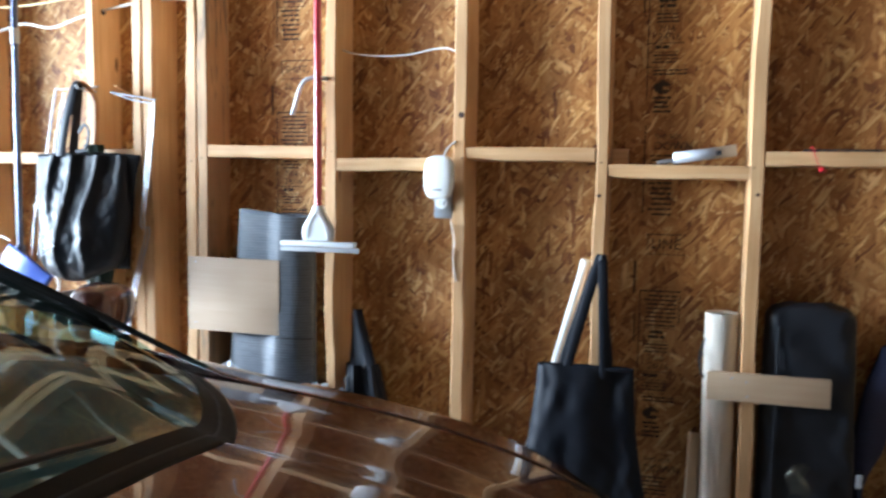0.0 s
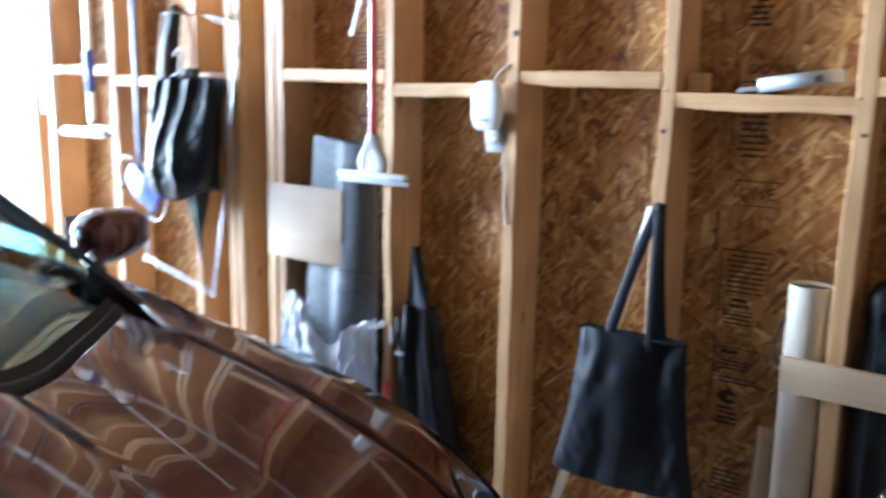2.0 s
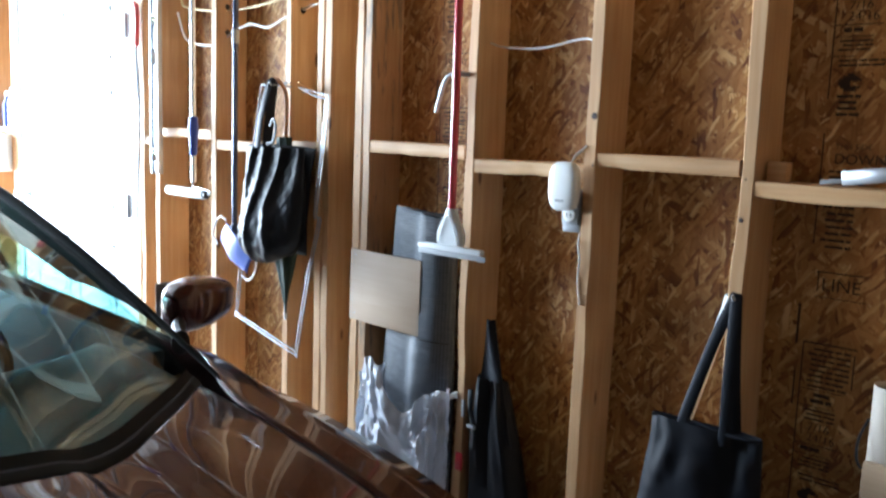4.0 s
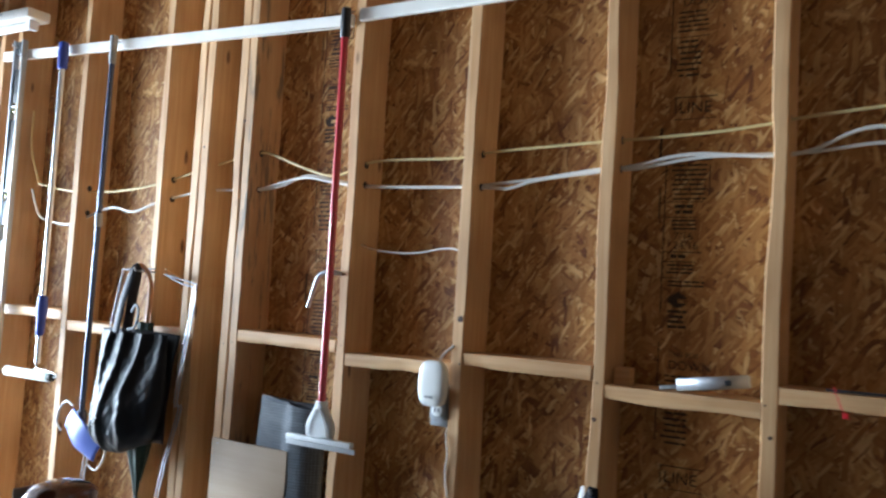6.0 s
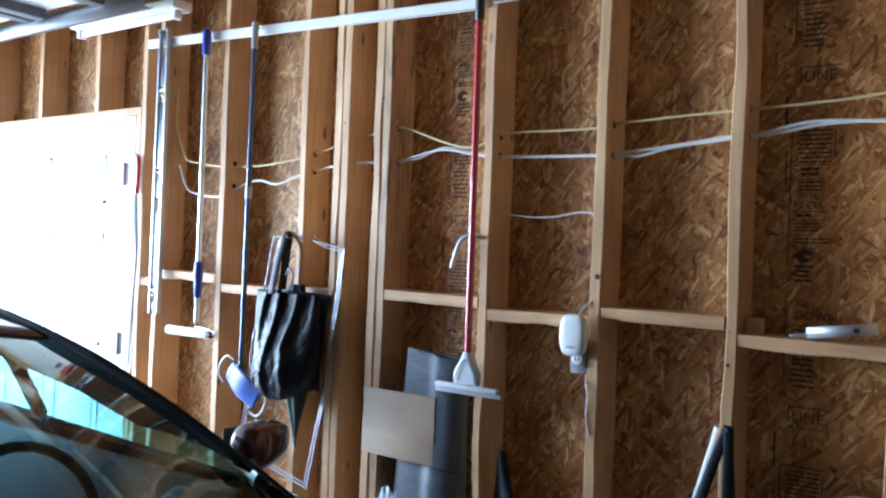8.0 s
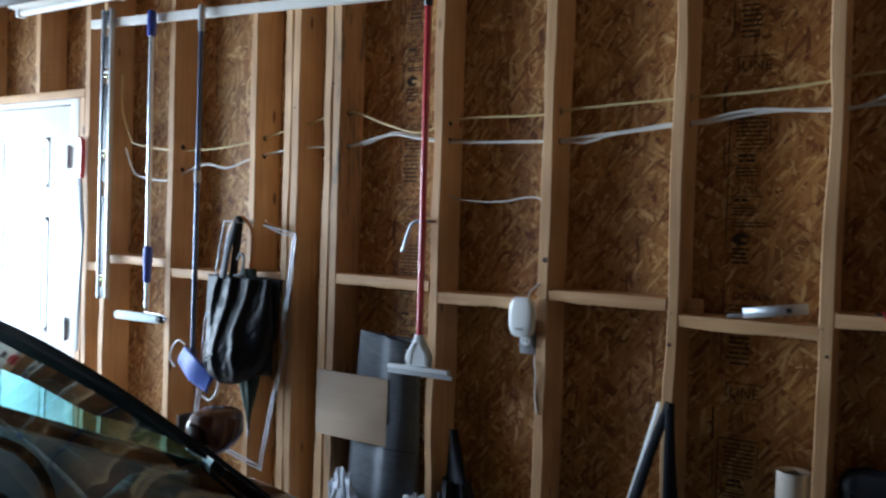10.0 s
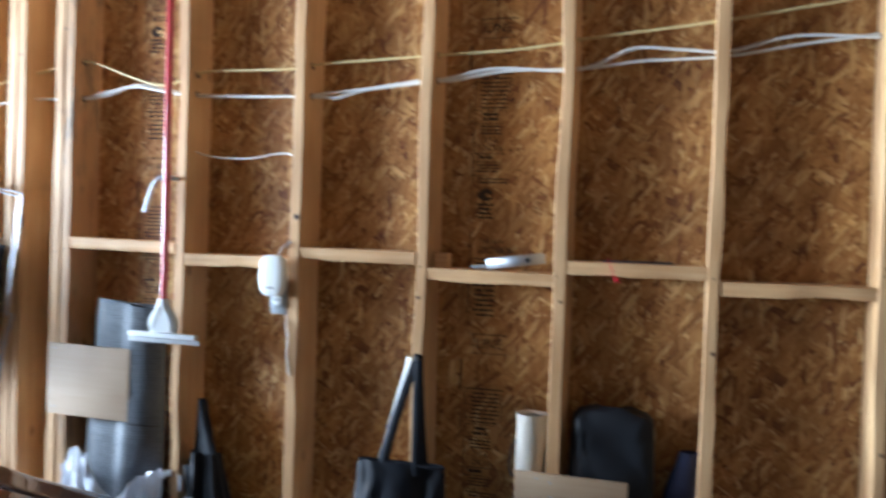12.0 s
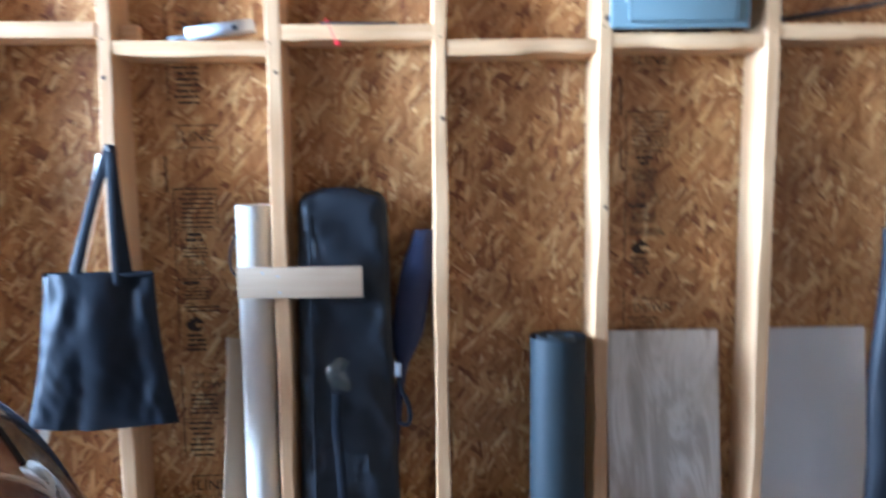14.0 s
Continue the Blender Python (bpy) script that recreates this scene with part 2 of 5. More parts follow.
def curve_points(pts, steps=8):
    """Smooth points through a few given ones (Catmull-Rom)."""
    p = [Vector(q) for q in pts]
    p = [2 * p[0] - p[1]] + p + [2 * p[-1] - p[-2]]
    out = []
    for k in range(1, len(p) - 2):
        for s in range(steps):
            u = s / steps
            a, b, c, d = p[k - 1:k + 3]
            out.append(0.5 * (2 * b + (c - a) * u + (2 * a - 5 * b + 4 * c - d) * u * u + (3 * b - a - 3 * c + d) * u ** 3))
    return out + [p[-2]]


def sheet(bm, fn, nu, nv, closed=False):
    """A grid of points fn(u, v), u and v from 0 to 1."""
    g = [[bm.verts.new(fn(i / nu, j / nv)) for i in range(nu + (0 if closed else 1))] for j in range(nv + 1)]
    for j in range(nv):
        for i in range(nu):
            k = (i + 1) % len(g[0])
            bm.faces.new((g[j][i], g[j][k], g[j + 1][k], g[j + 1][i]))
    return g


def lathe(bm, profile, centre=(0, 0, 0), sides=24, axis="z"):
    """Turns (radius, height) pairs round an axis."""
    c = Vector(centre)
    rings = []
    for r, h in profile:
        ring = []
        for j in range(sides):
            a = 2 * math.pi * j / sides
            q = (r * math.cos(a), r * math.sin(a), h)
            ring.append(bm.verts.new(c + Vector({"z": q, "x": (h, q[0], q[1]), "y": (q[0], h, q[1])}[axis])))
        rings.append(ring)
    for s, t in zip(rings, rings[1:]):
        for j in range(sides):
            bm.faces.new((s[j], s[(j + 1) % sides], t[(j + 1) % sides], t[j]))
    bm.faces.new(rings[0][::-1]), bm.faces.new(rings[-1])
    return bm


def part(name, bm, mat, parent=None, label="", smooth=True, thick=0.0):
    """Links a bmesh as one mesh object, under a thing or a part."""
    bmesh.ops.recalc_face_normals(bm, faces=bm.faces[:])
    me = bpy.data.meshes.new(name)
    bm.to_mesh(me)
    bm.free()
    me.materials.append(mat)
    ob = new(name, me)
    if smooth:
        me.polygons.foreach_set("use_smooth", [True] * len(me.polygons))
        me.set_sharp_from_angle(angle=radians(38))
    if thick:
        s = ob.modifiers.new("thickness", "SOLIDIFY")
        s.thickness, s.offset = thick, 0
    if parent:
        ob.parent = parent
    if label:
        ob["label"] = label
    return ob


def thing(name, label, category, group="", kind=""):
    """An empty that holds the parts of one thing."""
    return tagged(new(name), label, category, group, kind)


def settled(ob):
    """Moves a thing's origin to the foot of its parts, leaving the parts where they are."""
    lows = [Vector(v) for c in ob.children for v in c.bound_box]
    x = sum(v.x for v in lows) / len(lows)
    y = sum(v.y for v in lows) / len(lows)
    ob.location = (x, y, min(v.z for v in lows))
    for c in ob.children:
        c.location = -ob.location
    return ob


B = bmesh.new
# ---- the stud wall ----
DEPTH, S = 0.140, 0.4064
TOP, LEFT, RIGHT, BACK = 2.78, -4.9, 4.6, -5.4
# name of bay side: centre of each stud; doubles stand together
STUDS = [-4.40, -4.02, -2.338, -2.299, -2.172, -1.733, -1.262, -1.081, -1.042, -0.886, -0.846, -S, 0.0, S, 2 * S, 3 * S, 4 * S, 2.045, 2.452, 2.86, 3.27, 3.68, 4.09, 4.5]
wall = thing("wall_north", "open stud wall sheathed with strand board", "wall", kind="structure")


def stud_mesh(z0, z1, seed):
    rnd = random.Random(seed)
    bm = B()
    lean = rnd.uniform(-0.003, 0.003)

    def at(u, v):
        a, n = 2 * math.pi * u, 0
        z = z0 + (z1 - z0) * v
        k = int(round(u * 8)) % 8
        x, y = ((-.019, .004), (-.016, 0), (.016, 0), (.019, .004), (.019, DEPTH - .003), (.016, DEPTH), (-.016, DEPTH), (-.019, DEPTH - .003))[k]
        w = 0.0016 * math.sin(3.1 * z + seed) + 0.0012 * math.sin(9.7 * z + 2 * seed)
        if y < 0.01:
            wane = max(0.0, noise.noise(Vector((seed * 3.7 + (9 if x > 0 else 0), z * 3.3, 0.5))) - 0.18)
            w -= math.copysign(0.014 * wane + 0.0012 * abs(noise.noise(Vector((seed, z * 31, x * 90)))), x)
        return (x + w + lean * (v - 0.5) * 2, y + (0.001 * math.sin(5 * z + seed) if y < .01 else 0), z)
    g = sheet(bm, at, 8, 90, True)
    bm.faces.new(g[0][::-1]), bm.faces.new(g[-1])
    return bm


for k, x in enumerate(STUDS):
    top = 2.052 if x == -2.338 else TOP - 0.076
    st = part("stud", stud_mesh(0.038, top, k), PINE_STAINED if x == -0.846 else PINE, wall)
    st.location.x = x
for x in (-3.20, -2.685):
    st = part("stud", stud_mesh(2.092, TOP - 0.076, 40 + k), PINE, wall)
    st.location.x = x
for x in (-3.70, -3.74):
    st = part("stud", stud_mesh(0.038, TOP - 0.076, 50), PINE, wall)
    st.location.x = x


def block(x0, x1, top, tall=0.038, tilt=0.0):
    bm, long = B(), x1 - x0

    def sawn(u, v):
        y, z = ((0.003, 0), (0.001, 0.003), (0.001, tall - 0.003), (0.003, tall), (DEPTH - 0.003, tall), (DEPTH - 0.001, tall - 0.003), (DEPTH - 0.001, 0.003), (DEPTH - 0.003, 0))[int(round(u * 8)) % 8]
        x = long * v
        if y < 0.004 and z < 0.5 * tall:
            bite = max(0.0, noise.noise(Vector((x * 6 + 17 * x0, x0, 3.0))) - 0.05)
            z += 0.016 * bite + 0.0012 * abs(noise.noise(Vector((x * 45, x0, 7.0))))
            y += 0.010 * bite
        return (x, y, z + 0.0012 * math.sin(7 * x + 20 * x0))

    g = sheet(bm, sawn, 8, 36, True)
    bm.faces.new(g[0][::-1]), bm.faces.new(g[-1])
    ob = part("block", bm, PINE_FLAT, wall)
    ob.location = (x0, 0, top - tall)
    ob.rotation_euler.y = tilt
    return ob


for x0, x1, top in [(-4.38, -4.04, 1.31), (-4.00, -3.76, 1.305), (-2.28, -2.191, 1.302), (-2.153, -1.752, 1.338), (-1.714, -1.281, 1.302), (-1.243, -1.10, 1.312),
                    (-0.827, -0.4254, 1.327), (-0.387, -0.019, 1.290), (0.019, 0.387, 1.322), (0.4254, 0.794, 1.277), (0.832, 1.2, 1.315), (1.238, 1.607, 1.276),
                    (1.645, 2.026, 1.288), (2.064, 2.433, 1.312), (2.471, 2.841, 1.28), (2.879, 3.251, 1.31), (3.289, 3.661, 1.28), (3.699, 4.07, 1.31)]:
    block(x0, x1, top, tilt=random.uniform(-0.006, 0.006))
hdr = part("header", box(B(), -3.68, -2.32, 0, DEPTH, 2.054, 2.092, 0.003), PINE_FLAT, wall)
for name, z0 in (("top_plate", TOP - 0.076), ("top_plate", TOP - 0.038)):
    part(name, box(B(), LEFT, RIGHT, 0, DEPTH, z0 + 0.0005, z0 + 0.0375, 0.003), PINE_FLAT, wall)
part("bottom_plate", box(B(), -2.36, RIGHT, 0, DEPTH, 0.0, 0.037, 0.003), PINE_FLAT, wall)
part("bottom_plate", box(B(), LEFT, -3.68, 0, DEPTH, 0.0, 0.037, 0.003), PINE_FLAT, wall)
part("kerb", box(B(), -2.36, RIGHT, -0.02, DEPTH + 0.03, FLOOR, -0.001, 0.008), CONCRETE, wall, "low concrete kerb under the wall")
part("kerb", box(B(), LEFT, -3.68, -0.02, DEPTH + 0.03, FLOOR, -0.001, 0.008), CONCRETE, wall, "low concrete kerb under the wall")
panels = []
edges = [LEFT, -3.72, None, -2.32, -1.633, -0.4054, 0.815, 2.035, 3.26, RIGHT]
for a, b_ in zip(edges, edges[1:]):
    if a is None or b_ is None:
        continue
    pn = part("strand_board_panel", box(B(), 0.0015, b_ - a - 0.0015, 0, 0.011, 0, TOP, 0.001), OSB, wall)
    pn.location = (a, DEPTH + 0.001, 0)
    panels.append(pn)
pn = part("strand_board_panel", box(B(), 0, 1.40, 0, 0.011, 2.06, TOP, 0.001), OSB, wall)
pn.location = (-3.72, DEPTH + 0.001, 0)

# ---- the other walls, floor, ceiling ----
fl = tagged(part("floor", box(B(), LEFT, RIGHT, BACK, DEPTH + 0.03, FLOOR - 0.12, FLOOR), CONCRETE, smooth=False), "grey concrete garage floor", "floor", kind="structure")
gr = tagged(part("ground", box(B(), -400, 400, -400, 400, FLOOR - 0.6, FLOOR - 0.125), DRIVEWAY, smooth=False), "pale concrete drive and ground outside", "ground", kind="structure")
cl = tagged(part("ceiling", box(B(), LEFT - 0.1, RIGHT + 0.1, BACK - 0.1, DEPTH + 0.012, TOP + 0.15, TOP + 0.17), PLASTER, smooth=False), "ceiling boards over the joists", "ceiling", kind="structure")
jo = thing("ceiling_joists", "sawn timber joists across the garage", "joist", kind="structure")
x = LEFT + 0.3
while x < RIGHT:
    part("joist", box(B(), x - 0.019, x + 0.019, BACK, DEPTH, TOP + 0.001, TOP + 0.148, 0.002), DARK_TIMBER, jo)
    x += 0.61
we = tagged(part("wall_east", box(B(), RIGHT, RIGHT + 0.12, BACK, DEPTH + 0.012, FLOOR, TOP + 0.15), DARK_WALL, smooth=False), "unseen plain end wall, dark to hold down bounced light", "wall", kind="structure")
ws = tagged(part("wall_south", box(B(), LEFT, RIGHT, BACK - 0.12, BACK, FLOOR, TOP + 0.15), DARK_WALL, smooth=False), "unseen plain side wall, dark to hold down bounced light", "wall", kind="structure")
# opening runs past the raised door; the unseen extra width is added to admit daylight
bm = box(B(), LEFT - 0.12, LEFT, -0.35, DEPTH + 0.012, FLOOR, TOP + 0.15)
box(bm, LEFT - 0.12, LEFT, BACK, -5.15, FLOOR, TOP + 0.15)
box(bm, LEFT - 0.12, LEFT, -5.15, -0.35, 2.2, TOP + 0.15)
ww = tagged(part("wall_west", bm, OSB, smooth=False), "garage front wall, its doorway widened out of view to admit daylight", "wall", kind="structure")

# ---- the white entrance door ----
dr = thing("door_1", "white painted panelled door, closed, blown out by daylight", "door", kind="structure")
bm = B()
X0, X1, Z0, Z1 = -3.655, -2.425, 0.0, 2.02
box(bm, X0, X1, 0.012, 0.05, Z0, Z1, 0.002)
slab = part("door_slab", bm, DOOR_WHITE, dr)
for cx in (X0 + 0.37, X1 - 0.37):
    for za, zb in ((0.18, 0.78), (0.95, 1.50), (1.64, 1.88)):
        bm = B()
        w = 0.20
        for (a, b_, c, d) in ((cx - w, cx + w, zb - 0.022, zb), (cx - w, cx + w, za, za + 0.022), (cx - w, cx - w + 0.022, za, zb), (cx + w - 0.022, cx + w, za, zb)):
            box(bm, a, b_, 0.0075, 0.0115, c, d, 0.0015)
        box(bm, cx - w + 0.05, cx + w - 0.05, 0.0085, 0.0115, za + 0.05, zb - 0.05, 0.0012)
        part("panel_moulding", bm, DOOR_WHITE, slab)
part("door_jamb", box(B(), X1 + 0.004, X1 + 0.064, 0.0, DEPTH, 0.0, 2.05, 0.003), WHITE_PAINT, dr)
part("door_jamb", box(B(), X0 - 0.024, X0 - 0.004, 0.0, DEPTH, 0.0, 2.05, 0.003), WHITE_PAINT, dr)
part("door_head", box(B(), X0 - 0.003, X1 + 0.003, 0.0, DEPTH, 2.026, 2.052, 0.003), WHITE_PAINT, dr)
for z in (1.73, 0.93, 0.2):
    bm = box(B(), X1 - 0.012, X1 + 0.022, -0.004, 0.008, z, z + 0.10, 0.002)
    lathe(bm, [(0.007, z - 0.004), (0.007, z + 0.104)], (X1 + 0.003, -0.008, 0), 10)
    part("hinge", bm, GREY_PLASTIC, dr, "grey metal butt hinge")
bm = B()
lathe(bm, [(0.03, 0.012), (0.03, 0.004), (0.012, 0), (0.012, -0.03), (0.028, -0.035), (0.03, -0.05), (0.02, -0.06)], (X0 + 0.07, 0, 0.95), 16, "y")
part("door_knob", bm, STEEL, dr)

# ---- the parked car ----
def paint_material():
    m, n, l, b = material("brown_red_metallic_paint", (0.12, 0.022, 0.014), 0.25, 0.3)
    at = n.new("ShaderNodeTexCoord").outputs["Object"]
    r = ramp(n, [(0.35, (0.050, 0.0085, 0.0080)), (0.7, (0.075, 0.0125, 0.0110))])
    l.new(noisy(n, l, at, 900, 2.0), r.inputs[0])
    l.new(r.outputs[0], b.inputs["Base Color"])
    dust = n.new("ShaderNodeMapRange")
    dust.inputs["To Min"].default_value, dust.inputs["To Max"].default_value = 0.008, 0.03
    l.new(noisy(n, l, at, 6, 5.0, 0.65), dust.inputs["Value"])
    l.new(dust.outputs[0], b.inputs["Coat Roughness"])
    b.inputs["Coat Weight"].default_value, b.inputs["Coat IOR"].default_value = 1.0, 1.38
    bumped(n, l, b, noisy(n, l, at, 2.5, 2.0), 0.03, 0.01)
    return m


PAINT = paint_material()
GLASS = clear_material("tinted_car_glass", (0.46, 0.70, 0.70), 0.0, 0.085, 0.65)
TRIM = worn_material("black_rubber_trim", (0.007, 0.008, 0.008), 0.6, 0, 0.2, 60, spec=0.15)
LAMP_GLASS = worn_material("headlamp_lens", (0.03, 0.03, 0.033), 0.22, 0.2, 0.2, 40, 0.0, 1.0)
CABIN = worn_material("dark_cabin_trim", (0.030, 0.033, 0.034), 0.55, 0, 0.2, 60, 0.3)
RUBBER = worn_material("tyre_rubber", (0.02, 0.02, 0.02), 0.7, 0, 0.2, 40)
YC, WIDE = -1.65, 0.89


def along(table, x):
    """Linear reading of a short table of (x, value)."""
    for (a, p), (b_, q) in zip(table, table[1:]):
        if x <= b_:
            return p + (q - p) * max(0.0, (x - a)) / (b_ - a)
    return table[-1][1]


TOPLINE = [(-0.6, 0.93), (-0.05, 0.885), (0.0, 0.878), (0.1, 0.866), (0.2, 0.85), (0.3, 0.830), (0.4, 0.805), (0.5, 0.774), (0.6, 0.735), (0.68, 0.692), (0.74, 0.648), (0.79, 0.595), (0.83, 0.52), (0.85, 0.45)]
RAIL = [(-3.35, (0.74, 0.93)), (-2.95, (0.67, 1.08)), (-2.3, (0.61, 1.235)), (-1.65, (0.61, 1.25)), (-1.2, (0.63, 1.185)), (-0.85, (0.67, 1.085)), (-0.55, (0.715, 0.965)), (-0.27, (0.740, 0.852))]


def nose(d):
    return 0.84 - 0.28 * (abs(d) / WIDE) ** 3.5


def smooth_step(a, b_, v):
    u = min(1, max(0, (v - a) / (b_ - a)))
    return u * u * (3 - 2 * u)


def bonnet(x, d):
    """Height of the car's front over its plan."""
    d = abs(d)
    s = x + (0.84 - nose(d)) * (max(0, x) / nose(d)) ** 3
    z = sum(along(TOPLINE, s + e) for e in (-0.04, -0.02, 0, 0.02, 0.04)) / 5
    z -= 0.020 * (d / 0.33) ** 2 if d < 0.33 else 0.020
    z -= 0.014 * smooth_step(0.322, 0.362, d)
    z -= 0.007 * math.exp(-((d - 0.43) / 0.06) ** 2)
    if d > 0.37:
        z -= 0.070 * ((d - 0.37) / 0.52) ** 2.3
    return z


def cowl(d):
    return 0.0 - 1.25 * max(0.0, abs(d) - 0.3) ** 1.6


def rail(x):
    for (a, p), (b_, q) in zip(RAIL, RAIL[1:]):
        if x <= b_:
            u = max(0, (x - a) / (b_ - a))
            return p[0] + (q[0] - p[0]) * u, p[1] + (q[1] - p[1]) * u
    return RAIL[-1][1]


car = thing("car", "dark brown-red glossy car parked beside the stud wall", "car")
bm = B()


def hood_at(u, v):
    d = (2 * u - 1) * 0.695
    x = cowl(d) + 0.012 + (nose(d) - 0.035 - cowl(d)) * v
    return (x, YC + d, bonnet(x, d))


sheet(bm, hood_at, 150, 70)
part("hood", bm, PAINT, car, thick=0.004)
bm = B()
sheet(bm, lambda u, v: (nose((2 * u - 1) * 0.86) - 0.03 + 0.05 * math.sin(math.pi * min(1, v * 1.2)) * (1 - 0.3 * v), YC + (2 * u - 1) * 0.86,
                        (bonnet(nose((2 * u - 1) * 0.86) - 0.03, (2 * u - 1) * 0.86) - 0.008) * (1 - v) + 0.08 * v), 48, 12)
bumper = part("front_bumper", bm, PAINT, car, thick=0.004)
bm = B()
for k in range(5):
    tube(bm, [(nose(d) + 0.030, YC + d, 0.30 + 0.035 * k) for d in [-0.45 + 0.09 * j for j in range(11)]], 0.009, 6)
part("grille", bm, BLACK_PLASTIC, bumper)


def belt(x):
    return along([(-3.7, 0.93), (-2.0, 0.90), (-0.6, 0.868), (-0.2, 0.858)], x)


for side, name in ((1, "wall side"), (-1, "open side")):
    bm = B()

    def flank(u, v):
        x = -3.62 + (nose(0.80) - 0.012 + 3.62) * u
        lead = smooth_step(-0.5, -0.12, x)
        d0 = 0.80 + (0.702 - 0.80) * lead
        z0 = belt(x) + (bonnet(x, 0.702) - belt(x)) * lead
        z1 = 0.80 + (bonnet(x, 0.86) - 0.80) * lead
        tail = smooth_step(-3.25, -3.62, x) * 0.16
        tuck = max(0.0, x - 0.30) ** 2 * 0.9
        pts = [(d0, z0), (0.5 * (d0 + 0.86) + 0.012, 0.5 * (z0 + z1) + 0.012), (0.862, z1), (0.884, z1 - 0.07), (0.89, min(0.58, z1 - 0.1)), (0.885, 0.36), (0.86, 0.2), (0.82, 0.08)]
        w = v * (len(pts) - 1)
        k = min(int(w), len(pts) - 2)
        p, q = pts[k], pts[k + 1]
        f = w - k
        d, z = p[0] + (q[0] - p[0]) * f, p[1] + (q[1] - p[1]) * f
        return (x, YC + side * (d - tail - tuck * smooth_step(0.75, 0.88, d)), z)
    sheet(bm, flank, 90, 28)
    for f in [f for f in bm.faces if any((f.calc_center_median().x - wx) ** 2 + (f.calc_center_median().z - 0.22) ** 2 < 0.34 ** 2 for wx in (-0.10, -2.75))]:
        bm.faces.remove(f)
    part("body_side", bm, PAINT, car, thick=0.004)
    # side glass, mirror, door handle
    bm = B()

    def side_glass(u, v):
        x = -3.05 + (-0.42 + 3.05) * u
        d1, z1 = rail(x)
        z0 = belt(x) - 0.01
        z1 = max(z1 - 0.012, z0 + 0.004)
        return (x, YC + side * (0.795 + (d1 - 0.795) * v ** 1.15), z0 + (z1 - z0) * v)
    sheet(bm, side_glass, 30, 8)
    g = part("side_window", bm, GLASS, car, "tinted side window")
    g.visible_shadow = False
    bm = B()
    tube(bm, curve_points([(x, YC + side * d, z) for x, (d, z) in reversed(RAIL)], 8), [0.005 + 0.009 * min(1, k / 20) for k in range(57)], 10, 0.8)
    part("roof_rail", bm, TRIM, car)
    for x in (-1.55, -2.45):
        d1, z1 = rail(x)
        bm = B()
        tube(bm, [(x, YC + side * 0.795, belt(x)), (x - 0.03, YC + side * (d1 + 0.8) / 2 + side * 0.012, (belt(x) + z1) / 2), (x - 0.06, YC + side * d1, z1)], 0.035, 8, 0.5)
        part("door_pillar", bm, BLACK_PLASTIC, car)
    bm = B()

    def sash(u, v):
        x = -3.0 + (-0.50 + 3.0) * u
        d1, z1 = rail(x)
        tall = min(0.16 - 0.12 * max(0.0, min(1.0, (x + 0.95) / 0.35)), max(0.0, z1 - belt(x) - 0.01))
        f = tall * v / max(0.02, z1 - belt(x))
        return (x, YC + side * (d1 + (0.795 - d1) * f - 0.004), z1 - tall * v)
    sheet(bm, sash, 40, 3)
    part("window_sash", bm, TRIM, car, "black window frame and pillar trim", thick=0.012)
    bm = B()

    def shell(u, v):
        a, t = 2 * math.pi * u, math.pi * (v - 0.5)
        c, s_ = math.cos(a), math.sin(a)
        e = 0.62
        r = max(0.0, math.cos(t)) ** 0.55
        sx = math.copysign(abs(c) ** e, c) * r
        sz = math.copysign(abs(s_) ** e, s_) * r
        y = math.sin(t)
        return (-0.665 + 0.062 * sx - 0.02 * y, YC + side * (0.935 + 0.10 * y), 0.918 + (0.062 - 0.010 * y) * sz + 0.006 * y)
    g = sheet(bm, shell, 28, 16, True)
    mir = part("door_mirror", bm, PAINT, car, "brown-red door mirror housing")
    bm = tube(B(), [(-0.50, YC + side * 0.79, 0.868), (-0.58, YC + side * 0.83, 0.872), (-0.64, YC + side * 0.87, 0.885)], [0.030, 0.024, 0.022], 10, 0.7)
    part("mirror_arm", bm, BLACK_PLASTIC, mir)
    bm = box(B(), -0.733, -0.727, YC + side * 0.935 - 0.08, YC + side * 0.935 + 0.08, 0.875, 0.962, 0.003)
    part("mirror_glass", bm, CHROME, mir)
    bm = box(B(), -1.45, -1.27, YC + side * 0.895 - 0.012, YC + side * 0.895 + 0.012, 0.73, 0.755, 0.008)
    part("door_handle", bm, PAINT, car)
    # headlamp, laid over the corner
    bm = B()

    def lens(u, v):
        d = 0.56 + 0.285 * u
        x = nose(d) - 0.055 - (0.06 + 0.16 * u) * (1 - v)
        return (x, YC + side * d, bonnet(x, d) + 0.003 + 0.006 * math.sin(math.pi * u) * math.sin(math.pi * v))
    sheet(bm, lens, 16, 12)
    lamp = part("headlamp", bm, LAMP_GLASS, car, "dark clear headlamp")
    bm = tube(B(), [lens(u / 12, 0.0) for u in range(13)] + [lens(1.0, v / 6) for v in range(1, 7)], 0.004, 6)
    part("lamp_trim", bm, TRIM, lamp)
    for wx in (-0.10, -2.75):
        bm = lathe(B(), [(0.20, -0.10), (0.29, -0.10), (0.315, -0.07), (0.315, 0.07), (0.29, 0.10), (0.20, 0.10)], (wx, YC + side * 0.775, FLOOR + 0.315), 32, "y")
        wh = part("wheel", bm, RUBBER, car, "black tyre on an alloy rim")
        bm = B()
        for k in range(5):
            a = 2 * math.pi * k / 5
            tube(bm, [(wx, YC + side * 0.865, FLOOR + 0.315), (wx + 0.19 * math.cos(a), YC + side * 0.865, FLOOR + 0.315 + 0.19 * math.sin(a))], [0.04, 0.025], 6)
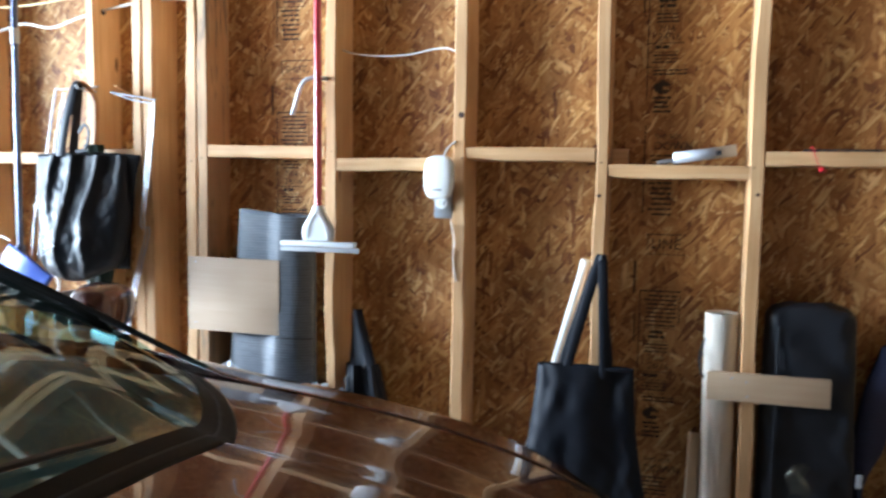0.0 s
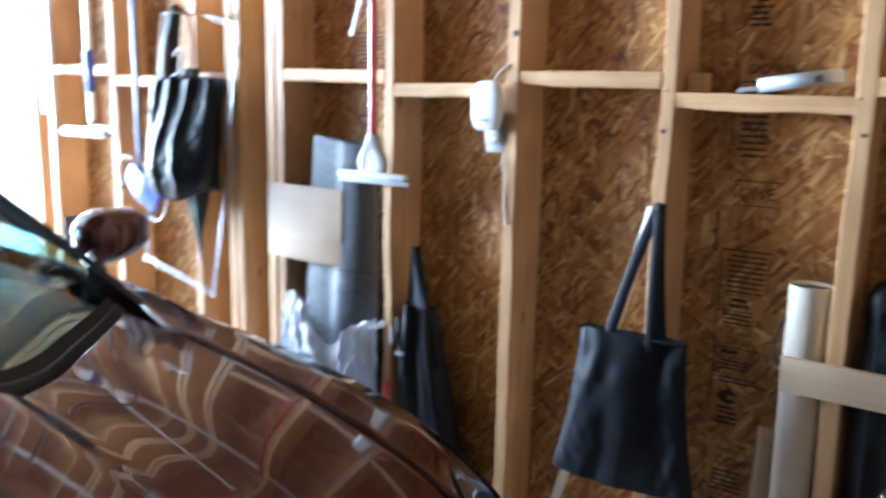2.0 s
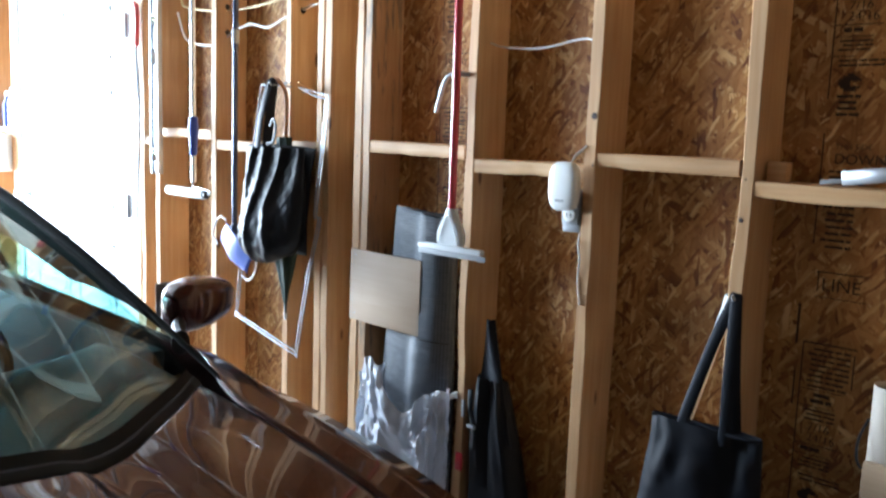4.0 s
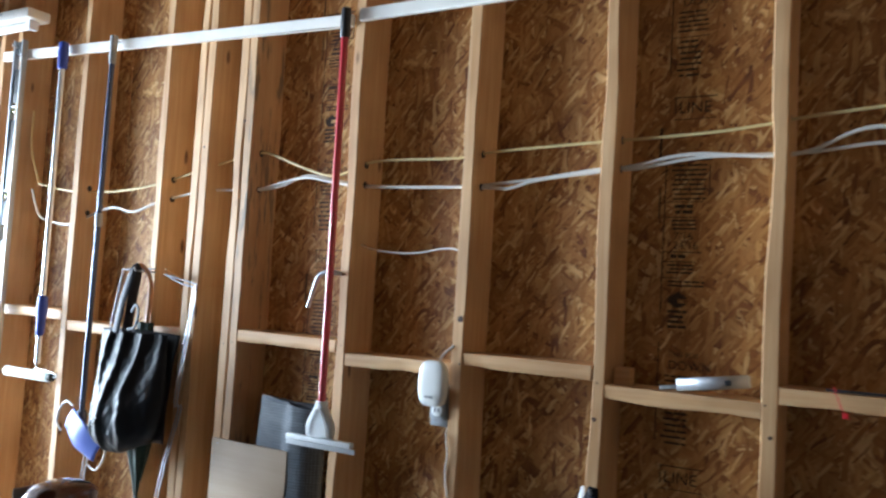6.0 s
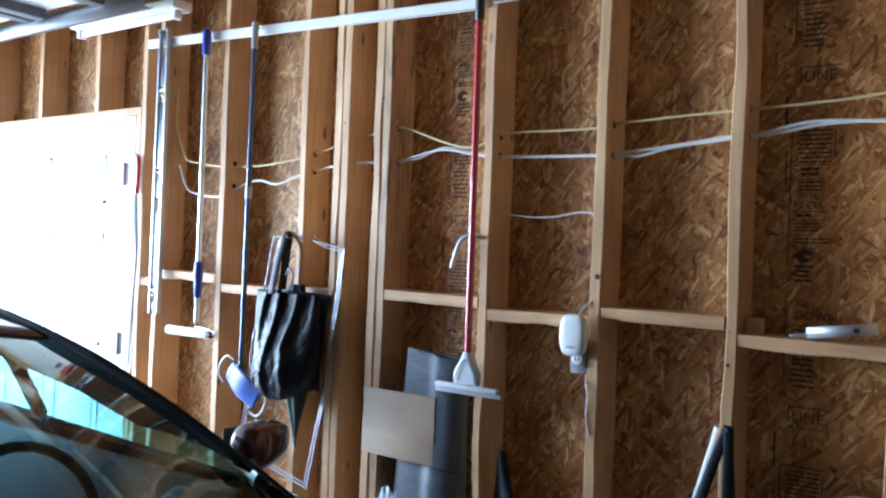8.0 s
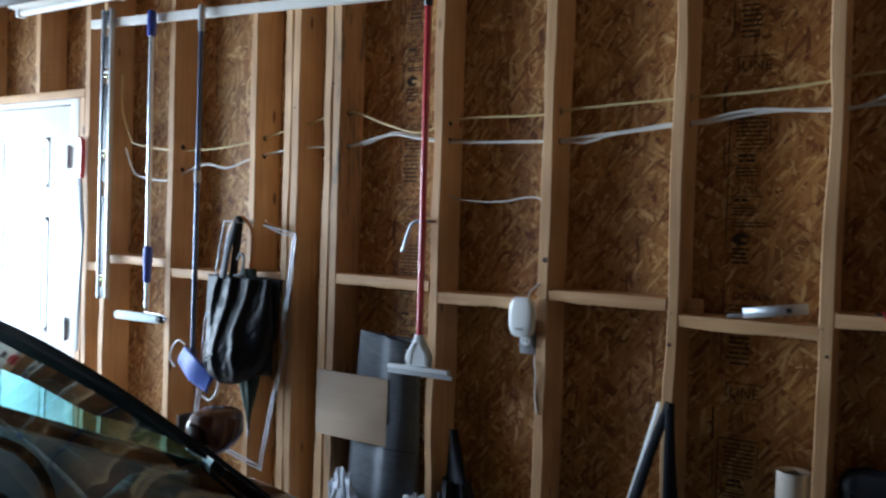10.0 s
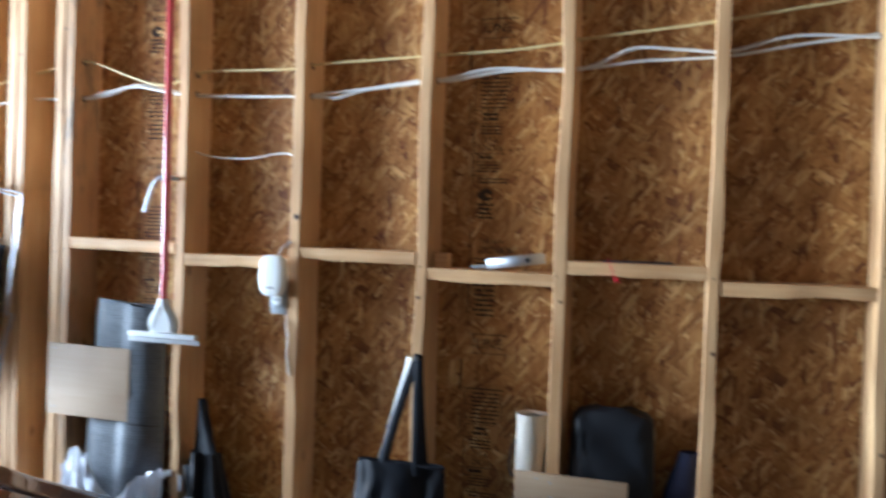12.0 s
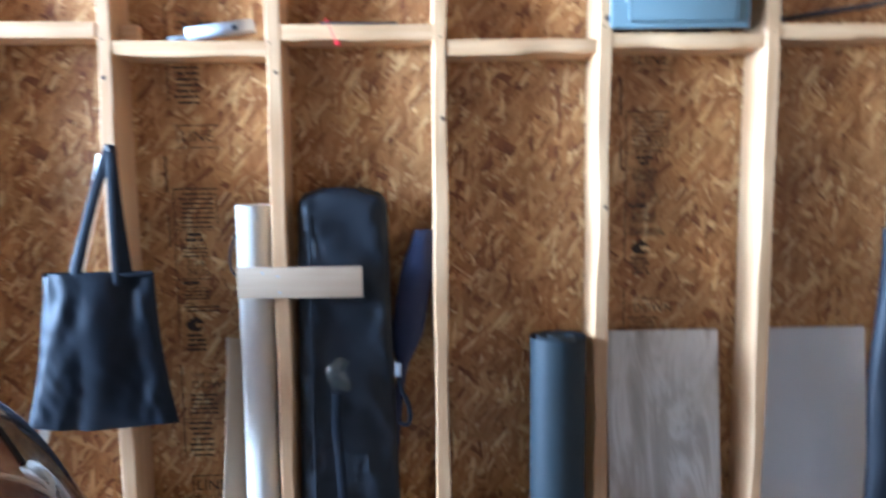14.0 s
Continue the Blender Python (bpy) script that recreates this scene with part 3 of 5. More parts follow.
        lathe(bm, [(0.205, -0.05), (0.205, 0.05), (0.19, 0.05), (0.19, -0.05)], (wx, YC + side * 0.82, FLOOR + 0.315), 32, "y")
        part("rim", bm, ALU, wh)

bm = B()


def screen(u, v):
    w = 2 * u - 1
    d = 0.70 * w
    a = Vector((cowl(d) - 0.005, YC + d, bonnet(cowl(d), d) + 0.004))
    d1, z1 = rail(-1.17)
    b_ = Vector((-1.15 - 0.07 * w * w, YC + w * (d1 - 0.01), z1 + 0.052 * (1 - w * w)))
    p = a.lerp(b_, v)
    p.z += 0.035 * math.sin(math.pi * v) * (1 - 0.1 * w * w)
    return p


sheet(bm, screen, 40, 24)
ws_ = part("windshield", bm, GLASS, car, "green-tinted windshield with reflections")
ws_.visible_shadow = False
bm = B()
sheet(bm, lambda u, v: Vector(screen(u, 0.0)) + Vector((-0.004 + 0.030 * (1 - v), 0, 0.004 * v - 0.0055 * (1 - v) + 0.001 * math.sin(math.pi * v))), 40, 4)
part("cowl_panel", bm, TRIM, car, "black plastic scuttle trim", thick=0.003)
frit = B()
sheet(frit, lambda u, v: Vector(screen(u, 0.028 * v)) + Vector((0, 0, 0.0025)), 40, 6)
part("windshield_border", frit, TRIM, ws_, "black border of the windshield")
for u0, u1 in ((0.62, 0.30), (0.30, 0.06)):
    bm = tube(B(), [Vector(screen(u0 + (u1 - u0) * k / 8, 0.035 + 0.05 * k / 8)) + Vector((0, 0, 0.012)) for k in range(9)], 0.005, 6)
    part("wiper", bm, BLACK_PLASTIC, car)


def roof(u, v):
    x = -1.15 - 1.6 * v
    w = 2 * u - 1
    d1, z1 = rail(x)
    return (x - 0.07 * w * w * (1 - v), YC + w * (d1 + 0.005), z1 + 0.006 + 0.052 * (1 - w * w))


part("roof", (lambda b_: (sheet(b_, roof, 24, 16), b_)[1])(B()), PAINT, car, thick=0.01)


def rear(u, v):
    w = 2 * u - 1
    a = Vector(roof(u, 1.0))
    b_ = Vector((-3.38, YC + 0.70 * w, 0.95))
    return a.lerp(b_, v)


rg = part("rear_window", (lambda b_: (sheet(b_, rear, 16, 8), b_)[1])(B()), GLASS, car)
rg.visible_shadow = False
bm = B()
sheet(bm, lambda u, v: (-3.38 - 0.36 * v - 0.02 * math.sin(math.pi * u), YC + (2 * u - 1) * (0.80 - 0.14 * v), 0.945 - 0.85 * max(0, v - 0.5) ** 1.2 * 2), 20, 12)
part("boot_lid", bm, PAINT, car, thick=0.005)
# cabin
bm = B()


def dash(u, v):
    w = 2 * u - 1
    d = 0.69 * w
    x = cowl(d) - 0.03 - 0.62 * v * (1 - 0.25 * abs(w))
    return (x, YC + d, bonnet(cowl(d), d) - 0.012 + 0.012 * math.sin(math.pi * v) - 0.05 * max(0, v - 0.85) * 6 + 0.03 * math.exp(-((d - 0.36) / 0.16) ** 2) * smooth_step(0.55, 0.85, v))


sheet(bm, dash, 30, 18)
part("dashboard", bm, CABIN, car, "dark textured dashboard", thick=0.01)
bm = B()
box(bm, -3.3, 0.3, YC - 0.78, YC + 0.78, 0.10, 0.16, 0.02)
for s_ in (-1, 1):
    box(bm, -3.2, -0.55, YC + s_ * 0.765 - 0.015, YC + s_ * 0.765 + 0.015, 0.15, 0.845, 0.01)
box(bm, -3.25, -3.0, YC - 0.75, YC + 0.75, 0.15, 0.92, 0.03)
part("cabin_liner", bm, CABIN, car, "dark cabin lining")
for s_ in (-1, 1):
    bm = box(B(), -1.75, -1.25, YC + s_ * 0.36 - 0.23, YC + s_ * 0.36 + 0.23, 0.17, 0.42, 0.05)
    seat = part("seat", bm, CABIN, car)
    bm = tube(B(), [(-1.72, YC + s_ * 0.36, 0.38), (-1.80, YC + s_ * 0.36, 0.65), (-1.86, YC + s_ * 0.36, 0.92)], [0.22, 0.23, 0.17], 12, 0.4)
    part("backrest", bm, CABIN, seat)
    bm = box(B(), -1.95, -1.86, YC + s_ * 0.36 - 0.12, YC + s_ * 0.36 + 0.12, 0.95, 1.10, 0.035)
    part("headrest", bm, CABIN, seat)
bm = tube(B(), [(-0.83 - 0.07 * math.sin(a), YC + 0.36 + 0.18 * math.cos(a), 0.80 + 0.165 * math.sin(a)) for a in [2 * math.pi * k / 24 for k in range(25)]], 0.014, 8)
box(bm, -0.86, -0.80, YC + 0.30, YC + 0.42, 0.75, 0.84, 0.015)
part("steering_wheel", bm, BLACK_PLASTIC, car)
settled(car)

# ---- raised garage door, its track ----
DARK_STEEL = worn_material("dark_steel_strut", (0.10, 0.11, 0.12), 0.5, 0.3, 0.2)
gd = thing("garage_door", "white sectional garage door raised under the ceiling", "garage door", kind="structure")
GD0, GD1, GY0, GY1 = -4.35, -2.12, -3.06, -0.30
n_sec = 4
for k in range(n_sec):
    a = GD0 + (GD1 - GD0) * k / n_sec
    b_ = GD0 + (GD1 - GD0) * (k + 1) / n_sec
    sec = part("door_section", box(B(), a + 0.003, b_ - 0.003, GY0, GY1, 2.50, 2.54, 0.006), DOOR_WHITE, gd)
    for xs in (a + 0.05, b_ - 0.05):
        part("stiffener", box(B(), xs - 0.035, xs + 0.035, GY0 + 0.02, GY1 - 0.02, 2.452, 2.4985, 0.006), DARK_STEEL, sec)
    bm = lathe(B(), [(0.012, 0), (0.025, 0.002), (0.025, 0.02), (0.012, 0.022)], (b_, GY1 + 0.045, 2.49), 14, "y")
    tube(bm, [(b_, GY1 - 0.02, 2.49), (b_, GY1 + 0.05, 2.49)], 0.006, 8)
    part("roller", bm, STEEL, sec)
track = thing("door_track", "galvanised steel overhead door track along the wall", "door track", kind="structure")
bm = B()
prof = [(-0.010, 0.030), (-0.030, 0.030), (-0.030, -0.030), (0.0, -0.034), (0.014, -0.024)]
for (p, q) in zip(prof, prof[1:]):
    v = [bm.verts.new((x, GY1 + 0.055 + a_, 2.465 + c_)) for x, (a_, c_) in ((LEFT + 0.1, p), (-1.93, p), (-1.93, q), (LEFT + 0.1, q))]
    bm.faces.new(v)
part("track_rail", bm, ALU, track, thick=0.003)
part("hanger", box(B(), -1.99, -1.955, GY1 + 0.02, GY1 + 0.024, 2.48, TOP + 0.05, 0.001), STEEL, track, "perforated steel hanger strap")
part("hanger", box(B(), -1.955, -1.952, GY1 + 0.02, GY1 + 0.055, 2.48, TOP + 0.05, 0.001), STEEL, track, "perforated steel hanger strap")
light = thing("strip_light", "white metal ceiling strip light, unlit", "strip light")
bm = box(B(), -2.75, -1.95, -0.12, -0.02, 2.475, 2.515, 0.008)
part("housing", bm, WHITE_PAINT, light)
bm = lathe(B(), [(0.016, -2.70), (0.016, -1.99)], (0, -0.07, 2.458), 12, "x")
part("tube_lamp", bm, WHITE_PLASTIC, light)
for x in (-2.72, -1.99):
    part("lamp_holder", box(B(), x - 0.012, x + 0.012, -0.09, -0.05, 2.438, 2.476, 0.003), WHITE_PLASTIC, light)
for x in (-2.5, -2.15):
    part("bracket", box(B(), x - 0.012, x + 0.012, -0.05, 0.0, 2.49, 2.512, 0.002), STEEL, light)
settled(light)

# ---- rail on the studs ----
for x0, x1, z0, z1, name in ((-2.26, -0.43, 2.372, 2.305, "tool_rail"), (-0.40, 2.46, 2.318, 2.31, "tool_rail")):
    bm = B()
    v = []
    for x, zc in ((x0, z0), (x1, z1)):
        v.append([bm.verts.new((x, y, zc + dz)) for y, dz in ((-0.019, -0.019), (-0.0005, -0.019), (-0.0005, 0.019), (-0.019, 0.019))])
    for j in range(4):
        bm.faces.new((v[0][j], v[0][(j + 1) % 4], v[1][(j + 1) % 4], v[1][j]))
    bm.faces.new(v[0][::-1]), bm.faces.new(v[1])
    bmesh.ops.bevel(bm, geom=bm.edges[:], offset=0.002, segments=1, affect="EDGES")
    tagged(part(name, bm, WHITE_PAINT), "narrow white painted batten nailed across the studs", "batten", kind="structure")


def nail(parent, x, y, z, long=0.05, r=0.003, up=0.012):
    """A bent nail or hook that sticks out of the wood."""
    bm = tube(B(), [(x, y, z), (x, y - long, z + 0.002), (x, y - long - 0.004, z + up)], r, 6)
    return part("nail", bm, STEEL, parent)


# ---- cables in the wall ----
YELLOW_SHEATH = worn_material("cream_cable_sheath", (0.62, 0.50, 0.24), 0.5, 0, 0.1)
WHITE_SHEATH = worn_material("white_cable_sheath", (0.70, 0.69, 0.65), 0.5, 0, 0.1)
CABLES = [
    ("cream electrical cable sagging through the studs", YELLOW_SHEATH, 0.0042,
     [(-2.135, .06, 2.15), (-2.13, .06, 2.0), (-2.07, .06, 1.87), (-2.02, .055, 1.835), (-1.79, .05, 1.803), (-1.56, .05, 1.80), (-1.33, .05, 1.822), (-1.2, .05, 1.848), (-1.05, .05, 1.88), (-0.84, .05, 1.918), (-0.76, .048, 1.906), (-0.62, .05, 1.858), (-0.50, .05, 1.834),
      (-0.36, .05, 1.874), (-0.06, .05, 1.875), (0.07, .05, 1.889), (0.365, .05, 1.902), (0.47, .05, 1.905), (0.65, .05, 1.913), (0.79, .05, 1.927), (0.87, .05, 1.939), (1.12, .05, 1.962), (1.24, .05, 1.975), (1.5, .05, 2.01), (1.63, .05, 2.03), (1.9, .05, 2.05)]),
    ("white electrical cable sagging through the studs", WHITE_SHEATH, 0.0048,
     [(-2.10, .06, 1.82), (-2.06, .06, 1.74), (-2.02, .06, 1.70), (-1.92, .055, 1.68), (-1.81, .05, 1.673), (-1.72, .05, 1.70), (-1.57, .05, 1.739), (-1.45, .05, 1.722), (-1.33, .05, 1.753), (-1.2, .05, 1.778), (-1.05, .05, 1.795), (-0.84, .05, 1.795), (-0.75, .05, 1.811), (-0.62, .046, 1.831), (-0.50, .05, 1.812),
      (-0.37, .05, 1.797), (-0.05, .05, 1.790), (0.06, .05, 1.786), (0.11, .048, 1.784), (0.20, .05, 1.806), (0.37, .05, 1.824), (0.46, .05, 1.836), (0.60, .048, 1.860), (0.79, .05, 1.850), (0.88, .05, 1.861), (0.99, .046, 1.905), (1.12, .05, 1.898), (1.24, .05, 1.89), (1.4, .05, 1.925), (1.6, .05, 1.915)]),
    ("white electrical cable sagging through the studs", WHITE_SHEATH, 0.0044,
     [(-0.92, .06, 1.79), (-0.75, .058, 1.803), (-0.62, .055, 1.838), (-0.50, .06, 1.818), (-0.37, .06, 1.801), (-0.05, .06, 1.793), (0.07, .06, 1.800), (0.20, .058, 1.811), (0.37, .06, 1.832), (0.46, .06, 1.83), (0.62, .058, 1.853), (0.79, .06, 1.856), (0.88, .06, 1.858), (1.0, .06, 1.872), (1.12, .06, 1.875), (1.24, .06, 1.88), (1.42, .06, 1.905), (1.6, .06, 1.925)]),
    ("thin white bell wire sagging between two studs", WHITE_SHEATH, 0.0026,
     [(-0.385, .05, 1.617), (-0.34, .05, 1.604), (-0.25, .05, 1.596), (-0.17, .045, 1.598), (-0.10, .042, 1.610), (-0.05, .036, 1.611), (-0.021, .03, 1.598)]),
]
for text, mat, r, pts in CABLES:
    bm = tube(B(), curve_points(pts, 6), r, 8)
    tagged(part("electrical_cable", bm, mat), text, "cable", "cables in the wall")
bm = B()
for x in (-1.733, -1.262, -0.846, -S, 0.0, S, 2 * S, 3 * S):
    for z in (along([(-2, 1.80), (-1.26, 1.837), (-0.84, 1.918), (-0.6, 1.85), (-0.4, 1.864), (0, 1.882), (0.4, 1.903), (1.3, 1.97)], x), along([(-2, 1.69), (-1.26, 1.767), (-0.84, 1.795), (-0.4, 1.802), (0, 1.788), (0.4, 1.828), (0.82, 1.853), (1.3, 1.89)], x)):
        lathe(bm, [(0.011, 0.0192), (0.011, 0.0197)], (x, 0.05, z), 12, "x")
tagged(part("drill_holes", bm, BLACK_PLASTIC, wall), kind="stuff")

# ---- long tools on the rail ----
lv = thing("spirit_level", "long aluminium spirit level hung upright on the batten", "spirit level")
bm = box(B(), -2.146, -2.135, -0.046, -0.022, 1.145, 2.42, 0.003)
box(bm, -2.093, -2.082, -0.046, -0.022, 1.145, 2.42, 0.003)
part("flange", bm, ALU, lv)
bm = B()
for a, b_ in ((1.15, 1.20), (1.26, 1.60), (1.66, 1.76), (1.80, 2.09), (2.16, 2.30), (2.36, 2.415)):
    box(bm, -2.135, -2.093, -0.040, -0.030, a, b_, 0.004)
part("web", bm, BLACK_PLASTIC, lv)
for z in (1.23, 1.78, 2.125):
    bm = lathe(B(), [(0.006, -2.13), (0.010, -2.125), (0.010, -2.097), (0.006, -2.092)], (0, -0.035, z), 12, "x")
    v = part("vial", bm, clear_material("vial_glass", (0.75, 0.85, 0.45), 0.05, 0.15), lv)
    part("vial_frame", box(B(), -2.135, -2.093, -0.0415, -0.027, z + 0.014, z + 0.024, 0.002), WHITE_PLASTIC, lv)
nail(lv, -2.11, -0.019, 2.385)
settled(lv)

rl = thing("paint_roller", "white paint roller on a silver pole with blue grips", "paint roller")
part("pole", tube(B(), [(-1.806, -0.045, 1.13), (-1.812, -0.045, 2.29)], 0.0105, 12), SILVER_POLE, rl)
part("grip", lathe(B(), [(0.012, 2.27), (0.018, 2.275), (0.020, 2.33), (0.017, 2.375), (0.008, 2.38)], (-1.812, -0.045, 0), 14), BLUE_PLASTIC, rl)
part("grip", lathe(B(), [(0.011, 1.235), (0.016, 1.245), (0.017, 1.30), (0.021, 1.33), (0.018, 1.385), (0.011, 1.39)], (-1.806, -0.045, 0), 14), BLUE_PLASTIC, rl)
bm = tube(B(), curve_points([(-1.806, -0.045, 1.16), (-1.806, -0.047, 1.12), (-1.80, -0.05, 1.112), (-1.72, -0.055, 1.108), (-1.675, -0.055, 1.10), (-1.672, -0.055, 1.092), (-1.69, -0.055, 1.089)], 5), 0.0035, 8)
part("wire_frame", bm, STEEL, rl)
ROLLER_NAP = worn_material("roller_nap", (0.62, 0.72, 0.72), 0.9, 0, 0.12, 60, 0.6)
part("roller_sleeve", lathe(B(), [(0.015, -1.985), (0.0185, -1.98), (0.019, -1.71), (0.015, -1.705)], (0, -0.055, 1.088), 20, "x"), ROLLER_NAP, rl)
part("end_cap", lathe(B(), [(0.016, -1.706), (0.016, -1.694), (0.006, -1.69)], (0, -0.055, 1.088), 14, "x"), BLACK_PLASTIC, rl)
nail(rl, -1.812, -0.019, 2.368, 0.03)
settled(rl)

mp = thing("flat_mop", "dark blue pole with a blue mop head and wire loops", "mop")
part("pole", tube(B(), [(-1.512, -0.05, 0.90), (-1.506, -0.05, 2.27)], 0.0105, 12), NAVY_POLE, mp)
part("collar", lathe(B(), [(0.013, 2.26), (0.014, 2.365), (0.006, 2.37)], (-1.506, -0.05, 0), 14), GREY_PLASTIC, mp, "pale grey end cap")
part("collar", lathe(B(), [(0.013, 1.655), (0.014, 1.66), (0.014, 1.70), (0.013, 1.705)], (-1.508, -0.05, 0), 14), GREY_PLASTIC, mp, "pale grey joint collar")
part("socket", lathe(B(), [(0.012, 0.99), (0.017, 0.985), (0.019, 0.90), (0.012, 0.885)], (-1.512, -0.05, 0), 14), NAVY_POLE, mp)
BLUE_PAD = worn_material("blue_mop_plate", (0.05, 0.10, 0.40), 0.4, 0, 0.12, 12, 0.05)
bm = B()
c, ux, uz = Vector((-1.480, -0.072, 0.907)), Vector((0.855, 0, -0.52)), Vector((0.52, 0, 0.855))
sheet(bm, lambda u, v: c + ux * (0.100 * (2 * u - 1)) + uz * ((0.050 - 0.010 * abs(2 * u - 1)) * (2 * v - 1)) + Vector((0, 0.006 * (2 * v - 1) ** 2 - 0.006 * math.cos(3 * (2 * u - 1)), 0)), 14, 10)
pad = part("mop_plate", bm, BLUE_PAD, mp, thick=0.006)
for s_ in (-1, 1):
    pts = [c + ux * s_ * 0.095 + uz * 0.056, c + ux * s_ * 0.135 + uz * 0.046, c + ux * s_ * 0.150, c + ux * s_ * 0.135 - uz * 0.046, c + ux * s_ * 0.095 - uz * 0.056]
    part("wire_loop", tube(B(), curve_points(pts, 6), 0.0038, 8), WHITE_PLASTIC, mp, "white wire loop")
nail(mp, -1.506, -0.019, 2.35, 0.035)
settled(mp)

sq = thing("squeegee", "white floor squeegee on a long red pole", "squeegee")
part("pole", tube(B(), [(-0.424, -0.045, 1.12), (-0.430, -0.045, 2.30)], 0.0115, 14), RED_PAINT, sq)
part("end_cap", lathe(B(), [(0.0125, 2.24), (0.0155, 2.245), (0.0155, 2.33), (0.008, 2.335)], (-0.430, -0.045, 0), 14), BLACK_PLASTIC, sq)
bm = B()


def bell(u, v):
    a = 2 * math.pi * u
    w = 0.016 + 0.036 * smooth_step(0.0, 0.75, v) - 0.004 * smooth_step(0.8, 1, v)
    t = 0.016 - 0.003 * v
    c_, s_ = math.cos(a), math.sin(a)
    return (-0.424 + w * math.copysign(abs(c_) ** 0.7, c_), -0.045 + t * math.copysign(abs(s_) ** 0.7, s_), 1.145 - 0.105 * v)


g = sheet(bm, bell, 24, 12, True)
bm.faces.new(g[0][::-1]), bm.faces.new(g[-1])
head = part("head", bm, PALE_PLASTIC, sq)
part("head_rib", tube(B(), curve_points([(-0.462, -0.0615, 1.047), (-0.452, -0.0625, 1.085), (-0.424, -0.0635, 1.125), (-0.396, -0.0625, 1.085), (-0.386, -0.0615, 1.047)], 5), 0.0025, 6), WHITE_PLASTIC, head)
part("blade_holder", box(B(), -0.545, -0.303, -0.058, -0.036, 1.022, 1.038, 0.004), PALE_PLASTIC, sq)
part("rubber_blade", box(B(), -0.547, -0.290, -0.051, -0.045, 1.006, 1.020, 0.001), GREY_PLASTIC, sq)
nail(sq, -0.43, -0.019, 2.318, 0.03)
settled(sq)

sw = thing("hand_saw", "long pale hand saw with a red handle on the door stud", "saw")
bm = B()
ring = [(0, 0.10), (0.022, 0.085), (0.028, 0.04), (0.026, -0.02), (0.020, -0.09), (-0.014, -0.09), (-0.020, -0.04), (-0.022, 0.04), (-0.018, 0.085)]
f = bm.faces.new([bm.verts.new((-2.312 + x, -0.012, 1.772 + z)) for x, z in ring])
e = bmesh.ops.extrude_face_region(bm, geom=[f])
bmesh.ops.translate(bm, vec=(0, -0.022, 0), verts=[v for v in e["geom"] if isinstance(v, bmesh.types.BMVert)])
bmesh.ops.bevel(bm, geom=bm.edges[:], offset=0.004, segments=2, affect="EDGES")
part("handle", bm, RED_PAINT, sw, "red plastic handle")
bm = B()
f = bm.faces.new([bm.verts.new((x, -0.022, z)) for x, z in ((-2.326, 1.685), (-2.296, 1.685), (-2.272, 1.46), (-2.275, 1.36), (-2.305, 0.89), (-2.325, 0.89), (-2.322, 1.3))])
part("blade", bm, ALU, sw, "pale steel blade", thick=0.003)
nail(sw, -2.312, 0.0, 1.85, 0.03)
settled(sw)

# ---- wire frame, umbrella and bag on the hook ----
wf = thing("wire_frame", "bent galvanised wire frame hung on the studs", "wire frame")
for o, q in ((0.0, 0.0), (0.030, 0.013)):
    pts = [(-1.20, -0.035, 1.512), (-1.345 + o, -0.04, 1.504 - q), (-1.365 + o, -0.04, 1.49 - q), (-1.40 + o, -0.045, 1.30), (-1.445 + o, -0.05, 1.11), (-1.450 + o, -0.05, 1.085), (-1.472 + o * 0.7, -0.05, 0.88), (-1.500 + q, -0.05, 0.655 + q), (-1.490, -0.05, 0.642 + q), (-1.30, -0.05, 0.600 + q), (-1.135, -0.05, 0.566 + q), (-1.120 - q, -0.05, 0.585), (-1.058 - q, -0.05, 0.87), (-1.010 - q, -0.045, 1.055), (-1.028 - q, -0.05, 1.07), (-1.003 - q, -0.045, 1.28), (-0.990 - q, -0.04, 1.450 - q), (-1.000, -0.04, 1.468 - q), (-1.07, -0.035, 1.48 - q), (-1.16, -0.03, 1.495)]
    part("rod", tube(B(), curve_points(pts, 3), 0.0027, 8), CHROME, wf)
part("nail", tube(B(), [(-1.09, 0.0, 1.478), (-1.11, -0.07, 1.51)], 0.004, 6), PINE_FLAT, wf, "wooden peg")
settled(wf)

GREEN_CLOTH = woven_material("dark_green_cloth", (0.012, 0.035, 0.022), 500, 0.7, 0.3)
CANE = worn_material("varnished_cane", (0.50, 0.22, 0.08), 0.35, 0, 0.2, 20, 0.05, 0.4)
um = thing("umbrella", "furled dark green umbrella with a curved cane handle", "umbrella")
bm = B()


def furled(u, v):
    a = 2 * math.pi * u
    r = (0.006 + 0.046 * smooth_step(0.0, 0.40, v) - 0.020 * smooth_step(0.70, 1.0, v)) * (1 + 0.13 * math.cos(7 * a + 5 * v))
    return (-1.200 - 0.015 * v + r * math.cos(a), -0.045 + 0.6 * r * math.sin(a), 0.705 + 0.62 * v)


sheet(bm, furled, 42, 18, True)
part("canopy", bm, GREEN_CLOTH, um)
part("shaft", tube(B(), [(-1.200, -0.045, 0.68), (-1.213, -0.045, 1.33)], 0.005, 8), STEEL, um)
part("handle", tube(B(), curve_points([(-1.211, -0.045, 1.30), (-1.198, -0.05, 1.42), (-1.203, -0.055, 1.482), (-1.250, -0.06, 1.522), (-1.300, -0.06, 1.486), (-1.306, -0.06, 1.435), (-1.300, -0.06, 1.41)], 7), 0.0078, 10), CANE, um, "curved orange-brown cane handle")
settled(um)
BLACK_VINYL = worn_material("black_vinyl", (0.009, 0.011, 0.015), 0.42, 0, 0.3, 30, 0.12, 0.0, spec=0.24)
